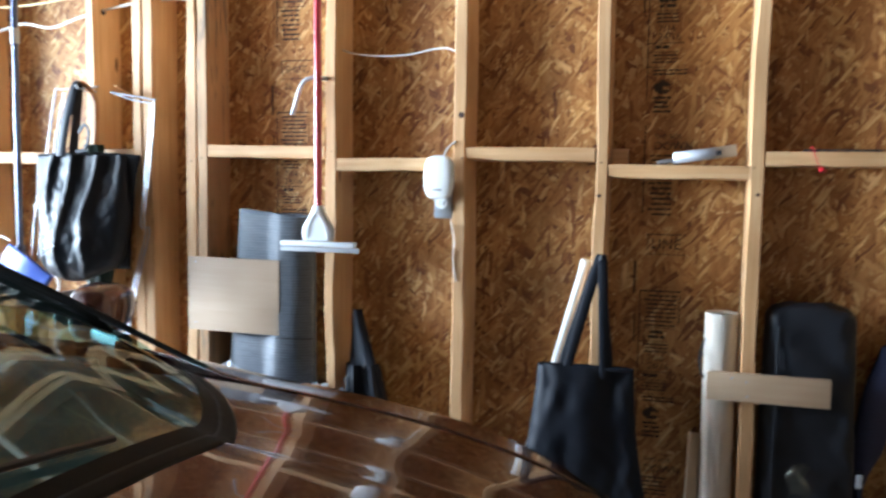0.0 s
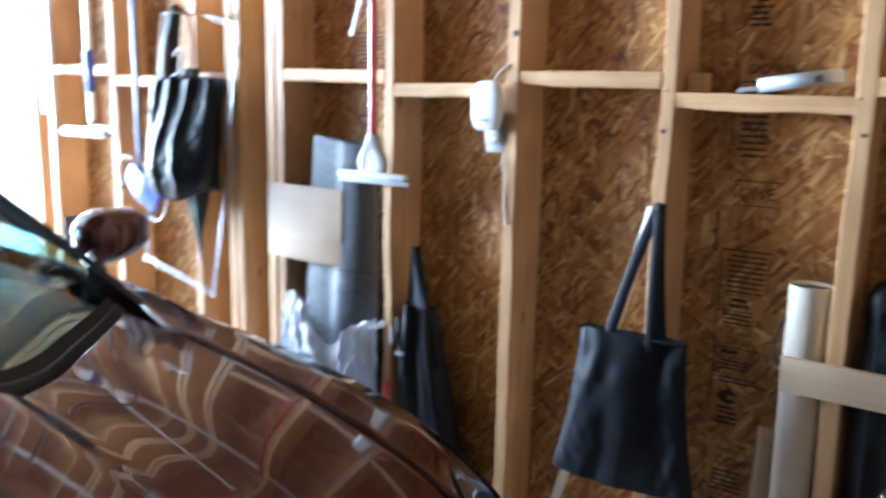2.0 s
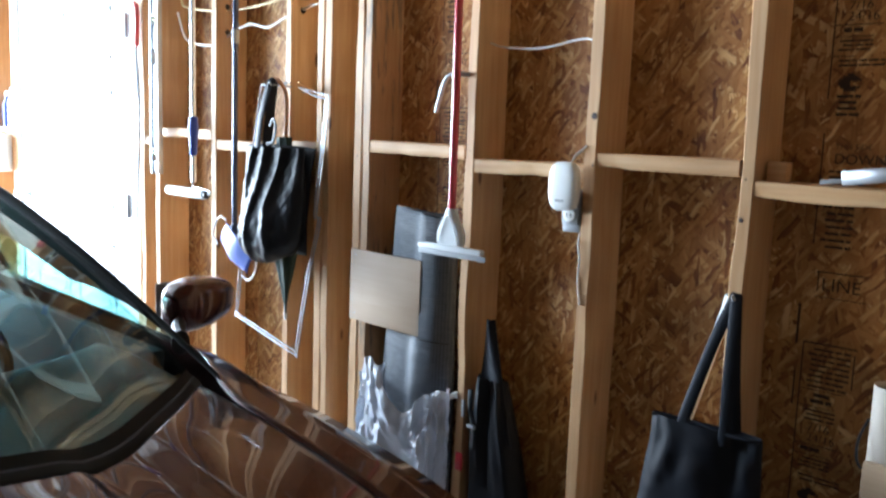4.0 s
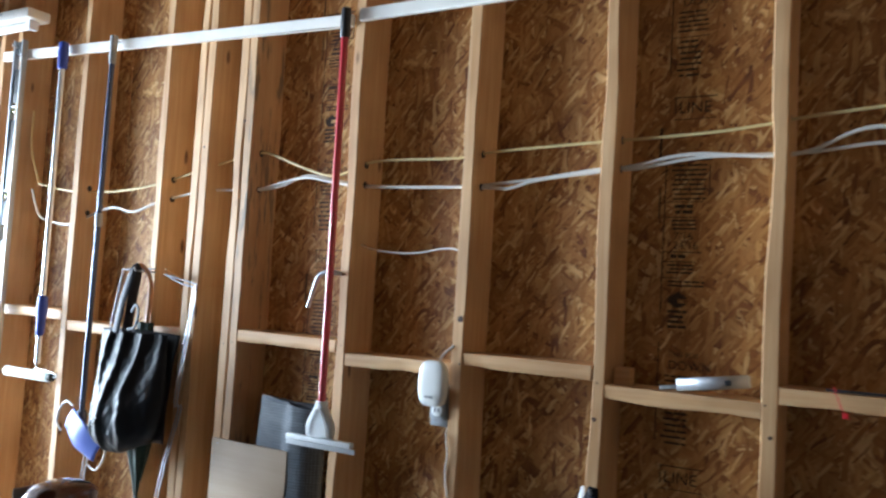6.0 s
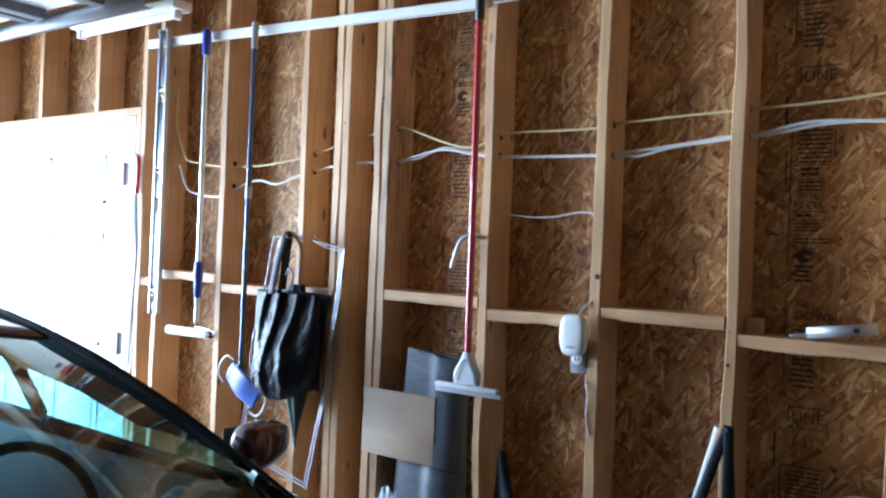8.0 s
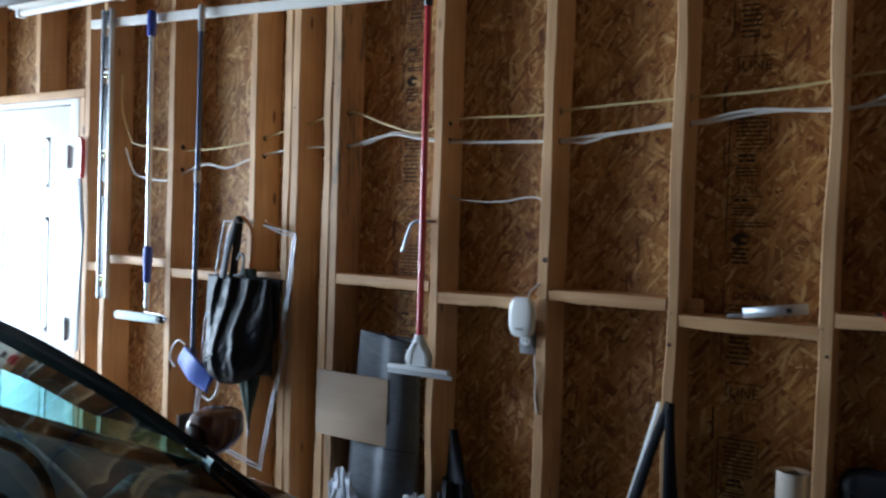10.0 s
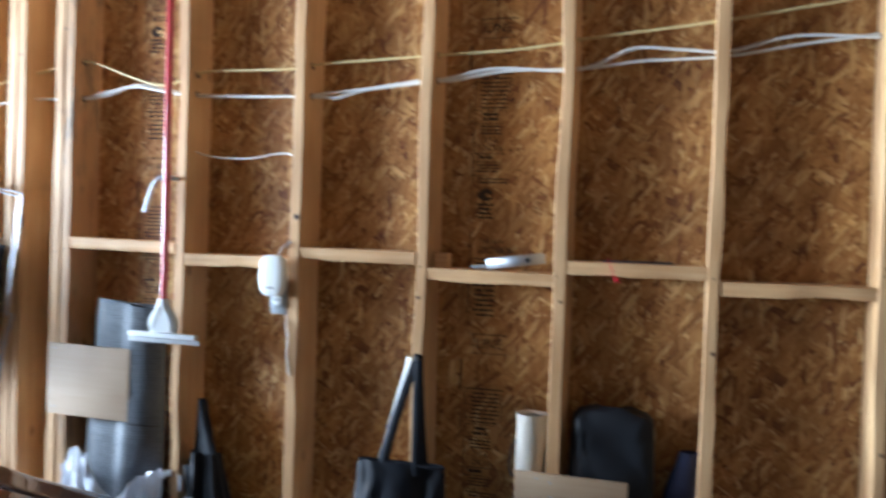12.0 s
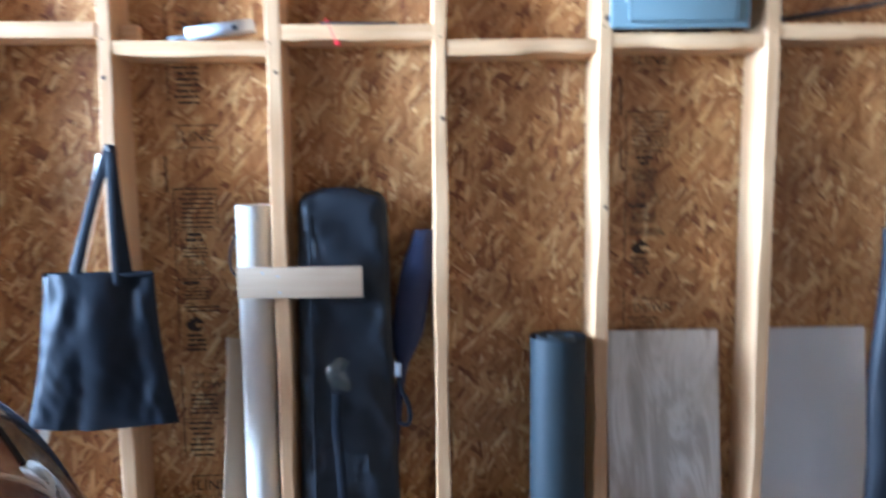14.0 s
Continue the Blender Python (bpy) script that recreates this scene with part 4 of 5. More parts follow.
BLACK_CLOTH = worn_material("black_coated_cloth", (0.011, 0.013, 0.019), 0.5, 0, 0.3, 14, 0.2, fine=500, spec=0.20)


def bag_body(bm, x0, x1, x2, x3, ztop, zbot, yc, fat, folds, seed, sag=0.0, nu=64, nv=44, crumple=0.007, ridges=()):
    """A hanging cloth bag: x0..x1 across the top, x2..x3 across the foot."""
    def at(u, v):
        a = 2 * math.pi * u
        side = math.cos(a)
        w = 0.5 * (1 + math.copysign(abs(side) ** 0.55, side))
        xa = x0 + (x2 - x0) * v + sag * math.sin(math.pi * v)
        xb = x1 + (x3 - x1) * v - sag * math.sin(math.pi * v)
        x = xa + (xb - xa) * w
        deep = fat * (0.18 + 0.82 * math.sin(math.pi * min(1, 0.08 + 0.86 * v)) ** 0.8) * math.sin(a)
        fold = sum(h * math.sin(f * w * 2 * math.pi + p + s_ * v) * (0.3 + 0.7 * (1 - v)) for f, p, h, s_ in folds)
        if math.sin(a) > 0:
            fold *= 0.4
        n_ = crumple * (noise.noise(Vector((x * 24 + seed + 3 * v, v * 2.6, seed))) + 0.5 * noise.noise(Vector((x * 38 - 5 * v, v * 8 + seed, 1.0)))) * (1 if math.sin(a) < 0 else 0.3)
        z = ztop + (zbot - ztop) * v + 0.006 * math.sin(5 * w + seed) * v
        if math.sin(a) < 0:
            fold -= sum(h * math.exp(-((w - c - lean * v) / wide) ** 2) * (1 - 0.5 * v) for c, wide, h, lean in ridges)
        return (x, yc + deep + fold + n_, z)
    g = sheet(bm, at, nu, nv, True)
    bm.faces.new(g[-1])
    return g


def strap(bm, pts, wide=0.012, thin=0.25):
    tube(bm, curve_points(pts, 7), wide, 8, thin)


bg = thing("shopping_bag", "black vinyl shopping bag hung from the hook by its strap", "bag")
bm = B()


def bag_back(u, v):
    """The flat rear half, stiff at the mouth and drawn in at the foot."""
    w = 2 * u - 1
    x = -1.240 + (0.198 - 0.030 * v) * w - 0.012 * v
    return (x, -0.052 - 0.012 * math.sin(math.pi * v) - 0.010 * math.cos(2.4 * w) + 0.004 * noise.noise(Vector((x * 9, v * 3, 4))), 1.300 - 0.375 * v - 0.008 * w * w * (1 - v))


sheet(bm, bag_back, 40, 30)
part("back_panel", bm, BLACK_VINYL, bg, thick=0.004)
bm = B()


def bag_front(u, v):
    """The gathered front, which bellies out in three deep pleats to a rounded foot."""
    w = 2 * u - 1
    round_foot = math.sqrt(max(0.0, 1 - max(0.0, (v - 0.80) / 0.20) ** 2))
    half = (0.150 + 0.012 * math.sin(math.pi * v)) * (0.62 + 0.38 * round_foot)
    x = -1.222 + half * w - 0.020 * v + 0.006 * math.sin(7 * v + 4 * w)
    belly = (0.018 + 0.078 * smooth_step(0.0, 0.75, v) * (0.35 + 0.65 * round_foot)) * max(0.0, 1 - w * w) ** 0.55
    pleat = (0.5 + 0.5 * math.cos(2 * math.pi * (1.75 * w + 0.10 * math.sin(4 * v) + 0.30))) ** 2.2
    y = -0.066 - belly - 0.026 * pleat * (1 - 0.62 * v) * max(0.0, 1 - w ** 4) - 0.005 * noise.noise(Vector((x * 30, v * 7, 8))) - 0.0025 * noise.noise(Vector((x * 60, v * 22, 3)))
    return (x, y, 1.292 - 0.405 * v + 0.030 * w * w * v)


sheet(bm, bag_front, 110, 70)
part("front_panel", bm, BLACK_VINYL, bg, thick=0.003)
rnd = random.Random(8)
for k in range(12):
    p = Vector(bag_front(0.10 + 0.34 * rnd.random(), 0.60 + 0.24 * rnd.random()))
    wide = rnd.uniform(0.003, 0.008)
    part("print_bar", box(B(), p.x - wide, p.x + wide, p.y - 0.0035, p.y - 0.002, p.z - 0.002, p.z + rnd.uniform(0.001, 0.004), 0.0005), GREY_PLASTIC, bg)
bm = B()
strap(bm, [(-1.300, -0.10, 1.285), (-1.275, -0.10, 1.40), (-1.252, -0.085, 1.50), (-1.244, -0.075, 1.505), (-1.250, -0.082, 1.40), (-1.258, -0.09, 1.285)], 0.018, 0.25)
part("strap", bm, BLACK_CLOTH, bg)
bm = B()
strap(bm, [(-1.225, -0.10, 1.36), (-1.20, -0.105, 1.385), (-1.185, -0.105, 1.36), (-1.20, -0.105, 1.31), (-1.235, -0.105, 1.30)], 0.006, 0.6)
part("tie", bm, BLACK_CLOTH, bg)
nail(bg, -1.238, 0.0, 1.50, 0.09)
settled(bg)

# ---- stamped marks on the strand board ----
INK = worn_material("black_stamp_ink", (0.040, 0.024, 0.016), 0.8, 0, 0.3, 60)


def ink_sheet(bm, x0, x1, z0, z1, y):
    v = [bm.verts.new(p) for p in ((x0, y, z0), (x1, y, z0), (x1, y, z1), (x0, y, z1))]
    bm.faces.new(v)


def stamp(panel, x, top, seed, low=0.05):
    """One printed block: ruled lines, rows of bars for small print, a round mark and the three lines that can be read."""
    rnd = random.Random(seed)
    bm = B()
    y = DEPTH + 0.0004

    def bar(x0, x1, dz, tall):
        if low < top + dz < TOP - 0.1:
            ink_sheet(bm, x + x0, x + x1, top + dz - tall, top + dz, y)

    def rows(z0, z1, step, tall, x0, x1):
        z = z0
        while z > z1:
            a = x0 + rnd.uniform(0, 0.012)
            while a < x1 - 0.008:
                w = rnd.uniform(0.012, 0.045)
                bar(a, min(x1, a + w), z, tall)
                a += w + rnd.uniform(0.002, 0.004)
            z -= step
    bar(0.015, 0.125, 0, 0.003), bar(0.018, 0.021, 0, 0.045), bar(0.015, 0.125, -0.058, 0.002)
    bar(-0.018, -0.012, -0.08, 0.095), bar(-0.014, -0.010, -0.24, 0.08)
    bar(0.0, 0.118, -0.165, 0.004), bar(0.0, 0.003, -0.165, 0.40), bar(0.112, 0.115, -0.18, 0.08), bar(0.0, 0.10, -0.275, 0.002)
    rows(-0.178, -0.27, 0.0125, 0.0050, 0.014, 0.106)
    rows(-0.283, -0.31, 0.0145, 0.009, 0.025, 0.075)
    bar(0.0, 0.085, -0.315, 0.002)
    rows(-0.322, -0.348, 0.0105, 0.005, 0.012, 0.085)
    bar(0.0, 0.10, -0.405, 0.0025)
    rows(-0.412, -0.42, 0.02, 0.010, 0.012, 0.06)
    bar(0.0, 0.085, -0.430, 0.002)
    rows(-0.438, -0.465, 0.0095, 0.0045, 0.012, 0.085)
    bar(0.0, 0.05, -0.472, 0.002)
    rows(-0.480, -0.50, 0.010, 0.005, 0.012, 0.11)
    if top - 0.56 > low and top - 0.5 < TOP - 0.1:
        for k in range(7):
            half = 0.026 * math.sin(math.pi * (k + 0.7) / 8)
            bar(0.045 - half, 0.045 + (half if k not in (3, 4) else 0.0), -0.510 - 0.0055 * k, 0.0056)
    rows(-0.556, -0.60, 0.013, 0.007, 0.014, 0.07)
    rows(-0.722, -0.78, 0.0125, 0.0050, 0.014, 0.095)
    bar(0.0, 0.003, -0.64, 0.25), bar(0.0, 0.10, -0.79, 0.002)
    rows(-0.80, -0.90, 0.015, 0.006, 0.014, 0.08)
    if len(bm.faces):
        ob = part("stamp", bm, INK, panel, "black printed grading marks", smooth=False)
        ob.matrix_parent_inverse = Matrix.Translation(-panel.location)
    first = (("SHIFT", -0.040, 0.032), ("26", -0.093, 0.030)) if x < 0 else (("LINE", -0.043, 0.042),)
    for word, dz, size in first + (("THIS SIDE", -0.675, 0.018), ("DOWN", -0.707, 0.032), ("7/16", -0.374, 0.028), ("24/16", -0.398, 0.028)):
        if low < top + dz < TOP - 0.1:
            cu = bpy.data.curves.new("lettering", "FONT")
            cu.body, cu.size = word, size
            cu.materials.append(INK)
            t = new("lettering", cu)
            t.matrix_world = pose(x + 0.027, y - 0.0002, top + dz, 90, 0, 0)
            t.parent = panel
            t.matrix_parent_inverse = Matrix.Translation(-panel.location)


def panel_at(x):
    return max((p for p in panels if p.location.x <= x), key=lambda p: p.location.x)


for x, tops in ((-0.655, (3.52, 2.565, 1.605)), (0.515, (2.98, 2.03, 1.08, 0.13)), (1.717, (3.17, 2.22, 1.27, 0.32))):
    for k, top in enumerate(tops):
        stamp(panel_at(x + 0.05), x, top, 10 * k + int(x * 7), 1.05 if x < 0 else 0.05)

# ---- knots and nail heads on the studs ----
KNOT = worn_material("dark_knot", (0.05, 0.022, 0.012), 0.6, 0, 0.3, 40)
bm = B()
rnd = random.Random(2)
for x, z, r in [(0.004, 1.415, 0.009), (1.223, 1.085, 0.006), (S - 0.004, 1.19, 0.006), (1.632, 1.325, 0.008), (1.632, 0.86, 0.005), (2 * S + 0.004, 1.20, 0.005), (-0.862, 2.02, 0.005), (-1.045, 1.94, 0.006)]:
    lathe(bm, [(r, -0.0006), (r * 0.5, -0.0012)], (x, 0.0, z), 10, "y")
for x in STUDS[4:18]:
    for z in (1.29,):
        lathe(bm, [(0.0028, -0.0006), (0.002, -0.001)], (x + rnd.uniform(-0.01, 0.01), 0.0, z + rnd.uniform(-0.02, 0.02)), 8, "y")
tagged(part("knots", bm, KNOT, wall), kind="stuff")

# ---- the bay with the roll, board and plastic bag ----
GREY_WEAVE = woven_material("grey_woven_mat", (0.085, 0.096, 0.114), 720, 0.6, 0.6)
ro = thing("floor_mat_roll", "grey woven floor mat rolled up between the studs", "mat")
bm = B()


def mat_roll(u, v):
    """A flattened roll: a thin folded half, and a fuller round half beside it."""
    a = 2 * math.pi * u
    c_, s_ = math.cos(a), math.sin(a)
    w = math.copysign(abs(c_) ** 0.8, c_)
    x = -0.642 + 0.040 * v + (0.178 - 0.046 * v) * w
    full = 0.024 + 0.022 * smooth_step(-0.10, 0.22, w) - 0.010 * smooth_step(0.6, 1.0, w)
    band = 0.0025 * sum(1 for e in (0.60, 0.72, 0.955) if v > e)
    return (x, 0.040 + (full - band) * s_ * (1.25 if s_ < 0 else 0.9), 0.04 + 1.075 * v - 0.010 * w * v + 0.003 * math.sin(2 * a))


g = sheet(bm, mat_roll, 72, 90, True)
part("roll", bm, GREY_WEAVE, ro)
bm = B()
for k in range(4):
    sheet(bm, lambda u, v: (-0.602 + (0.124 - 0.026 * k - 0.012 * v) * math.cos(2 * math.pi * u), 0.038 + (0.024 - 0.006 * k - 0.002 * v) * math.sin(2 * math.pi * u), 1.110 - 0.010 * math.cos(2 * math.pi * u) + 0.004 * (k % 2) - 0.004 * v), 28, 2, True)
part("rolled_end", bm, GREY_WEAVE, ro)
bm = tube(B(), [(mat_roll(0.55 + 0.4 * k / 12, 0.62)[0], mat_roll(0.55 + 0.4 * k / 12, 0.62)[1] - 0.003, 0.725 + 0.002 * math.sin(k)) for k in range(13)], 0.0022, 6)
part("twine", bm, BLACK_PLASTIC, ro)
settled(ro)

bd = tagged(part("plywood_board", box(B(), -0.16, 0.16, -0.006, 0.006, -0.118, 0.118, 0.0015), PLY), "square offcut of pale plywood nailed across the studs", "board")
bd.location = (-0.732, -0.0075, 0.853)
bd.rotation_euler.y = radians(0.4)
for x, z in ((-0.866, 0.955), (-0.866, 0.76)):
    nl = part("nail", lathe(B(), [(0.003, -0.0145), (0.002, -0.0152)], (x, 0, z), 8, "y"), STEEL, bd)
    nl.matrix_parent_inverse = Matrix.Translation(-bd.location)

FILM, fn_, fl_, fb_ = material("crumpled_clear_film", (0.80, 0.86, 0.96), 0.16)
fb_.inputs["Alpha"].default_value = 0.70
fb_.inputs["Specular IOR Level"].default_value = 0.8
pb = thing("plastic_bag", "crumpled clear plastic bag at the foot of the bay", "plastic bag")
bm = B()


def film(u, v):
    a = 2 * math.pi * u
    c_, s_ = math.cos(a), math.sin(a)
    q = Vector((2.6 * c_, 2.6 * s_, 3.5 * v))
    ridge = 1 - abs(2 * noise.noise(q * 1.5 + Vector((7, 0, 0))))
    fine = 1 - abs(2 * noise.noise(q * 4.0 + Vector((0, 3, 0))))
    side = math.copysign(abs(c_) ** 0.7, c_)
    mouth = 0.11 * math.exp(-((side + 0.42) / 0.42) ** 2) + 0.045 * smooth_step(0.35, 0.95, side) - 0.045 * math.exp(-((side - 0.2) / 0.35) ** 2)
    drape = 0.012 * math.sin(9 * (side - 0.2) * (1.4 - v)) * (1 - v * 0.4)
    x = -0.628 + 0.182 * side + 0.010 * ridge
    y = -0.012 + 0.058 * s_ - 0.022 * ridge * (1 if s_ < 0 else 0.2) - 0.010 * fine + (drape if s_ < 0 else 0)
    return (x, min(y, 0.080), 0.05 + 0.49 * v + mouth * v ** 2 + 0.018 * ridge * v)


sheet(bm, film, 150, 60, True)
part("film", bm, FILM, pb)
settled(pb)
bm = B()
f = sheet(bm, lambda u, v: (-0.50 + 0.09 * u, -0.004 - 0.006 * math.sin(6 * u), 0.575 - 0.02 * v + 0.014 * u + 0.006 * math.sin(9 * u)), 12, 4)
tg = part("film_end", bm, WHITE_PLASTIC, pb, "white folded end of the film", thick=0.001)
tg.location = -pb.location

# grey hook beside the red pole
hk = tagged(part("pipe_hook", tube(B(), curve_points([(-0.415, 0.0, 1.525), (-0.435, -0.018, 1.527), (-0.465, -0.024, 1.525), (-0.487, -0.025, 1.508), (-0.503, -0.026, 1.465), (-0.517, -0.027, 1.418)], 7), 0.0065, 12), ALU), "bent grey metal hook on the stud", "hook")

# ---- outlet and plug-in unit ----
ou = thing("wall_outlet", "grey duplex outlet in a metal box on the stud", "outlet")
part("box", box(B(), -0.075, -0.020, 0.002, 0.06, 1.115, 1.225, 0.003), STEEL, ou)
part("cover_plate", box(B(), -0.072, -0.022, -0.008, -0.0015, 1.136, 1.222, 0.003), STEEL, ou)
for z in (1.160, 1.200):
    rc = part("receptacle", lathe(B(), [(0.017, -0.0085), (0.017, -0.012), (0.015, -0.0125)], (-0.048, 0, z), 18, "y"), WHITE_PLASTIC, ou)
    bm = box(B(), -0.0555, -0.053, -0.0135, -0.0125, z - 0.005, z + 0.006)
    box(bm, -0.043, -0.0405, -0.0135, -0.0125, z - 0.005, z + 0.006)
    part("slot", bm, BLACK_PLASTIC, rc)
part("cable", tube(B(), curve_points([(-0.03, 0.02, 1.12), (-0.018, -0.006, 1.09), (-0.010, -0.008, 1.05), (-0.014, -0.004, 0.99), (-0.004, -0.004, 0.93)], 6), 0.0022, 8), WHITE_SHEATH, ou)
settled(ou)
dv = thing("plug_in_unit", "white rounded plug-in unit above the outlet", "plug-in unit")
bm = B()


def capsule(u, v):
    a, t = 2 * math.pi * u, math.pi * (v - 0.5)
    c_, s_ = math.cos(a), math.sin(a)
    r = max(0.0, math.cos(t)) ** 0.55
    return (-0.050 + 0.044 * math.copysign(abs(c_) ** 0.6, c_) * r, -0.036 + 0.019 * math.copysign(abs(s_) ** 0.6, s_) * r,
            1.235 + 0.063 * math.copysign(abs(math.sin(t)) ** 0.72, t))


sheet(bm, capsule, 40, 26, True)
part("case", bm, WHITE_PLASTIC, dv)
part("badge", box(B(), -0.064, -0.038, -0.0565, -0.0545, 1.196, 1.202, 0.0004), GREY_PLASTIC, dv, "small grey printed bar")
part("prong_block", box(B(), -0.055, -0.022, -0.018, -0.0128, 1.178, 1.205, 0.002), WHITE_PLASTIC, dv)
part("cord", tube(B(), curve_points([(-0.04, -0.03, 1.29), (-0.034, -0.015, 1.315), (-0.022, -0.004, 1.33), (-0.012, -0.001, 1.34)], 6), 0.003, 8), WHITE_SHEATH, dv)
settled(dv)

# ---- black bags ----
tb = thing("tote_bag", "black coated tote bag hanging by its handles from a nail", "bag")
bm = B()
bag_body(bm, 0.252, 0.516, 0.192, 0.560, 0.722, 0.338, -0.055, 0.030, [(1.0, 2.6, 0.009, 0.3), (2.6, 0.8, 0.006, 0.9), (4.3, 0.2, 0.002, -1.0)], 9.0, 0.010, 120, 60, 0.006, ((0.47, 0.045, 0.022, -0.02), (0.06, 0.08, 0.012, 0.0)))
part("bag_body", bm, BLACK_CLOTH, tb)
bm = B()
strap(bm, [(0.335, -0.072, 0.69), (0.34, -0.075, 0.73), (0.382, -0.055, 0.90), (0.413, -0.03, 1.010), (0.419, -0.028, 1.017), (0.424, -0.04, 0.985), (0.430, -0.06, 0.85), (0.436, -0.072, 0.72), (0.437, -0.072, 0.69)], 0.0135, 0.22)
part("handle", bm, BLACK_CLOTH, tb)
bm = B()
strap(bm, [(0.318, -0.038, 0.69), (0.323, -0.036, 0.73), (0.370, -0.03, 0.89), (0.409, -0.018, 1.009), (0.414, -0.016, 1.014), (0.418, -0.02, 0.975), (0.432, -0.035, 0.85), (0.446, -0.038, 0.72), (0.446, -0.038, 0.69)], 0.013, 0.22)
part("handle", bm, BLACK_CLOTH, tb)
part("hem", tube(B(), [(0.256 + 0.256 * k / 16, -0.062 - 0.012 * math.sin(2 * math.pi * k / 16 + 2.6), 0.719) for k in range(17)], 0.004, 6), BLACK_CLOTH, tb)
nail(tb, 0.416, 0.0, 1.014, 0.04)
settled(tb)

lp = thing("leaning_pole", "thin white pole leaning in the bay behind the tote bag", "pole")
part("pole_tube", tube(B(), [(0.106, 0.073, 0.040), (0.364, 0.073, 0.995)], 0.0140, 14), WHITE_PLASTIC, lp)
part("end_cap", tube(B(), [(0.3595, 0.073, 0.978), (0.3655, 0.073, 1.002), (0.366, 0.073, 1.004)], [0.0155, 0.0155, 0.012], 14), WHITE_PLASTIC, lp)
settled(lp)

sb = thing("shoulder_bag", "black vinyl bag slumped on the kerb of the bay", "bag")
bm = B()
bag_body(bm, -0.365, -0.255, -0.378, -0.105, 0.655, 0.04, 0.030, 0.050, [(2, 0.5, 0.010, 1.5), (4.2, 1.0, 0.006, -2)], 21.0, -0.004)
part("bag_body", bm, BLACK_CLOTH, sb)
bm = B()
sheet(bm, lambda u, v: (-0.366 + 0.022 * v + (0.165 - 0.140 * v) * u + 0.004 * math.sin(3 * v), 0.004 + 0.035 * v + 0.010 * math.sin(4 * u + 3 * v), 0.48 + 0.345 * v), 10, 16)
part("flap", bm, BLACK_CLOTH, sb, thick=0.004)
bm = B()
strap(bm, [(-0.33, -0.04, 0.63), (-0.318, -0.05, 0.57), (-0.30, -0.052, 0.52), (-0.305, -0.05, 0.46)], 0.010, 0.3)
part("strap", bm, BLACK_VINYL, sb)
bm = box(B(), -0.322, -0.292, -0.062, -0.055, 0.525, 0.535, 0.002)
box(bm, -0.345, -0.335, -0.060, -0.054, 0.55, 0.60, 0.002)
part("buckle", bm, CHROME, sb)
part("tag", box(B(), -0.378, -0.352, -0.040, -0.036, 0.375, 0.430, 0.002), RED_PAINT, sb, "small red cloth tag")
settled(sb)

# ---- paper roll, plank, long bag ----
# white paper; the beige puts the tote bag's shade and warm bounce into the colour
PAPER = worn_material("shaded_white_paper", (0.63, 0.56, 0.47), 0.55, 0, 0.05, 8, 0.05)
KRAFT = worn_material("kraft_paper", (0.52, 0.40, 0.27), 0.65, 0, 0.10, 8, 0.1)
pr = thing("paper_roll", "tall roll of white paper in the bay, beige shade put into its colour", "paper roll")


def roll_axis(v):
    return Vector((0.742 - 0.001 * v, 0.0485 - 0.001 * v, 0.04 + 0.835 * v))


bm = B()
sheet(bm, lambda u, v: roll_axis(v) + Vector((0.0435 * math.cos(2 * math.pi * u), 0.0435 * math.sin(2 * math.pi * u), 0)), 28, 8, True)
for r in (0.0435, 0.036, 0.028, 0.020):
    sheet(bm, lambda u, v: roll_axis(1.0) + Vector(((r - 0.0065 * v) * math.cos(2 * math.pi * u), (r - 0.0065 * v) * math.sin(2 * math.pi * u), -0.002 * v if r < 0.04 else -0.004 * v)), 28, 2, True)
part("roll", bm, PAPER, pr)
bm = B()
sheet(bm, lambda u, v: (0.655 + 0.055 * u + 0.012 * v - 0.02 * (1 - v) ** 2, 0.02 + 0.05 * u, 0.04 + (0.50 - 0.02 * u) * v), 8, 14)
part("loose_sheet", bm, KRAFT, pr, "loose kraft sheet standing beside the roll", thick=0.002)
part("cord", tube(B(), curve_points([(0.698, 0.03, 0.80), (0.688, 0.01, 0.76), (0.690, 0.0, 0.72), (0.70, -0.0, 0.70)], 6), 0.003, 6), BLACK_PLASTIC, pr)
settled(pr)
pk = tagged(part("plank", box(B(), -0.155, 0.155, -0.0085, 0.0085, -0.0385, 0.0385, 0.002), PALE_WOOD), "short planed pine plank nailed across one stud", "plank")
pk.location = (0.862, -0.0095, 0.683)
pk.rotation_euler.y = radians(0.2)
for x, z in ((0.808, 0.700), (0.811, 0.660), (0.77, 0.708)):
    nl = part("nail", lathe(B(), [(0.0035, -0.0185), (0.002, -0.0195)], (x, 0, z), 8, "y"), STEEL, pk)
    nl.matrix_parent_inverse = Matrix.Translation(-pk.location)

NYLON = worn_material("black_nylon", (0.011, 0.012, 0.016), 0.5, 0, 0.3, 10, 0.25, fine=700, spec=0.3)
lb = thing("long_carry_bag", "tall black nylon carry bag standing in the bay", "bag")
bm = B()


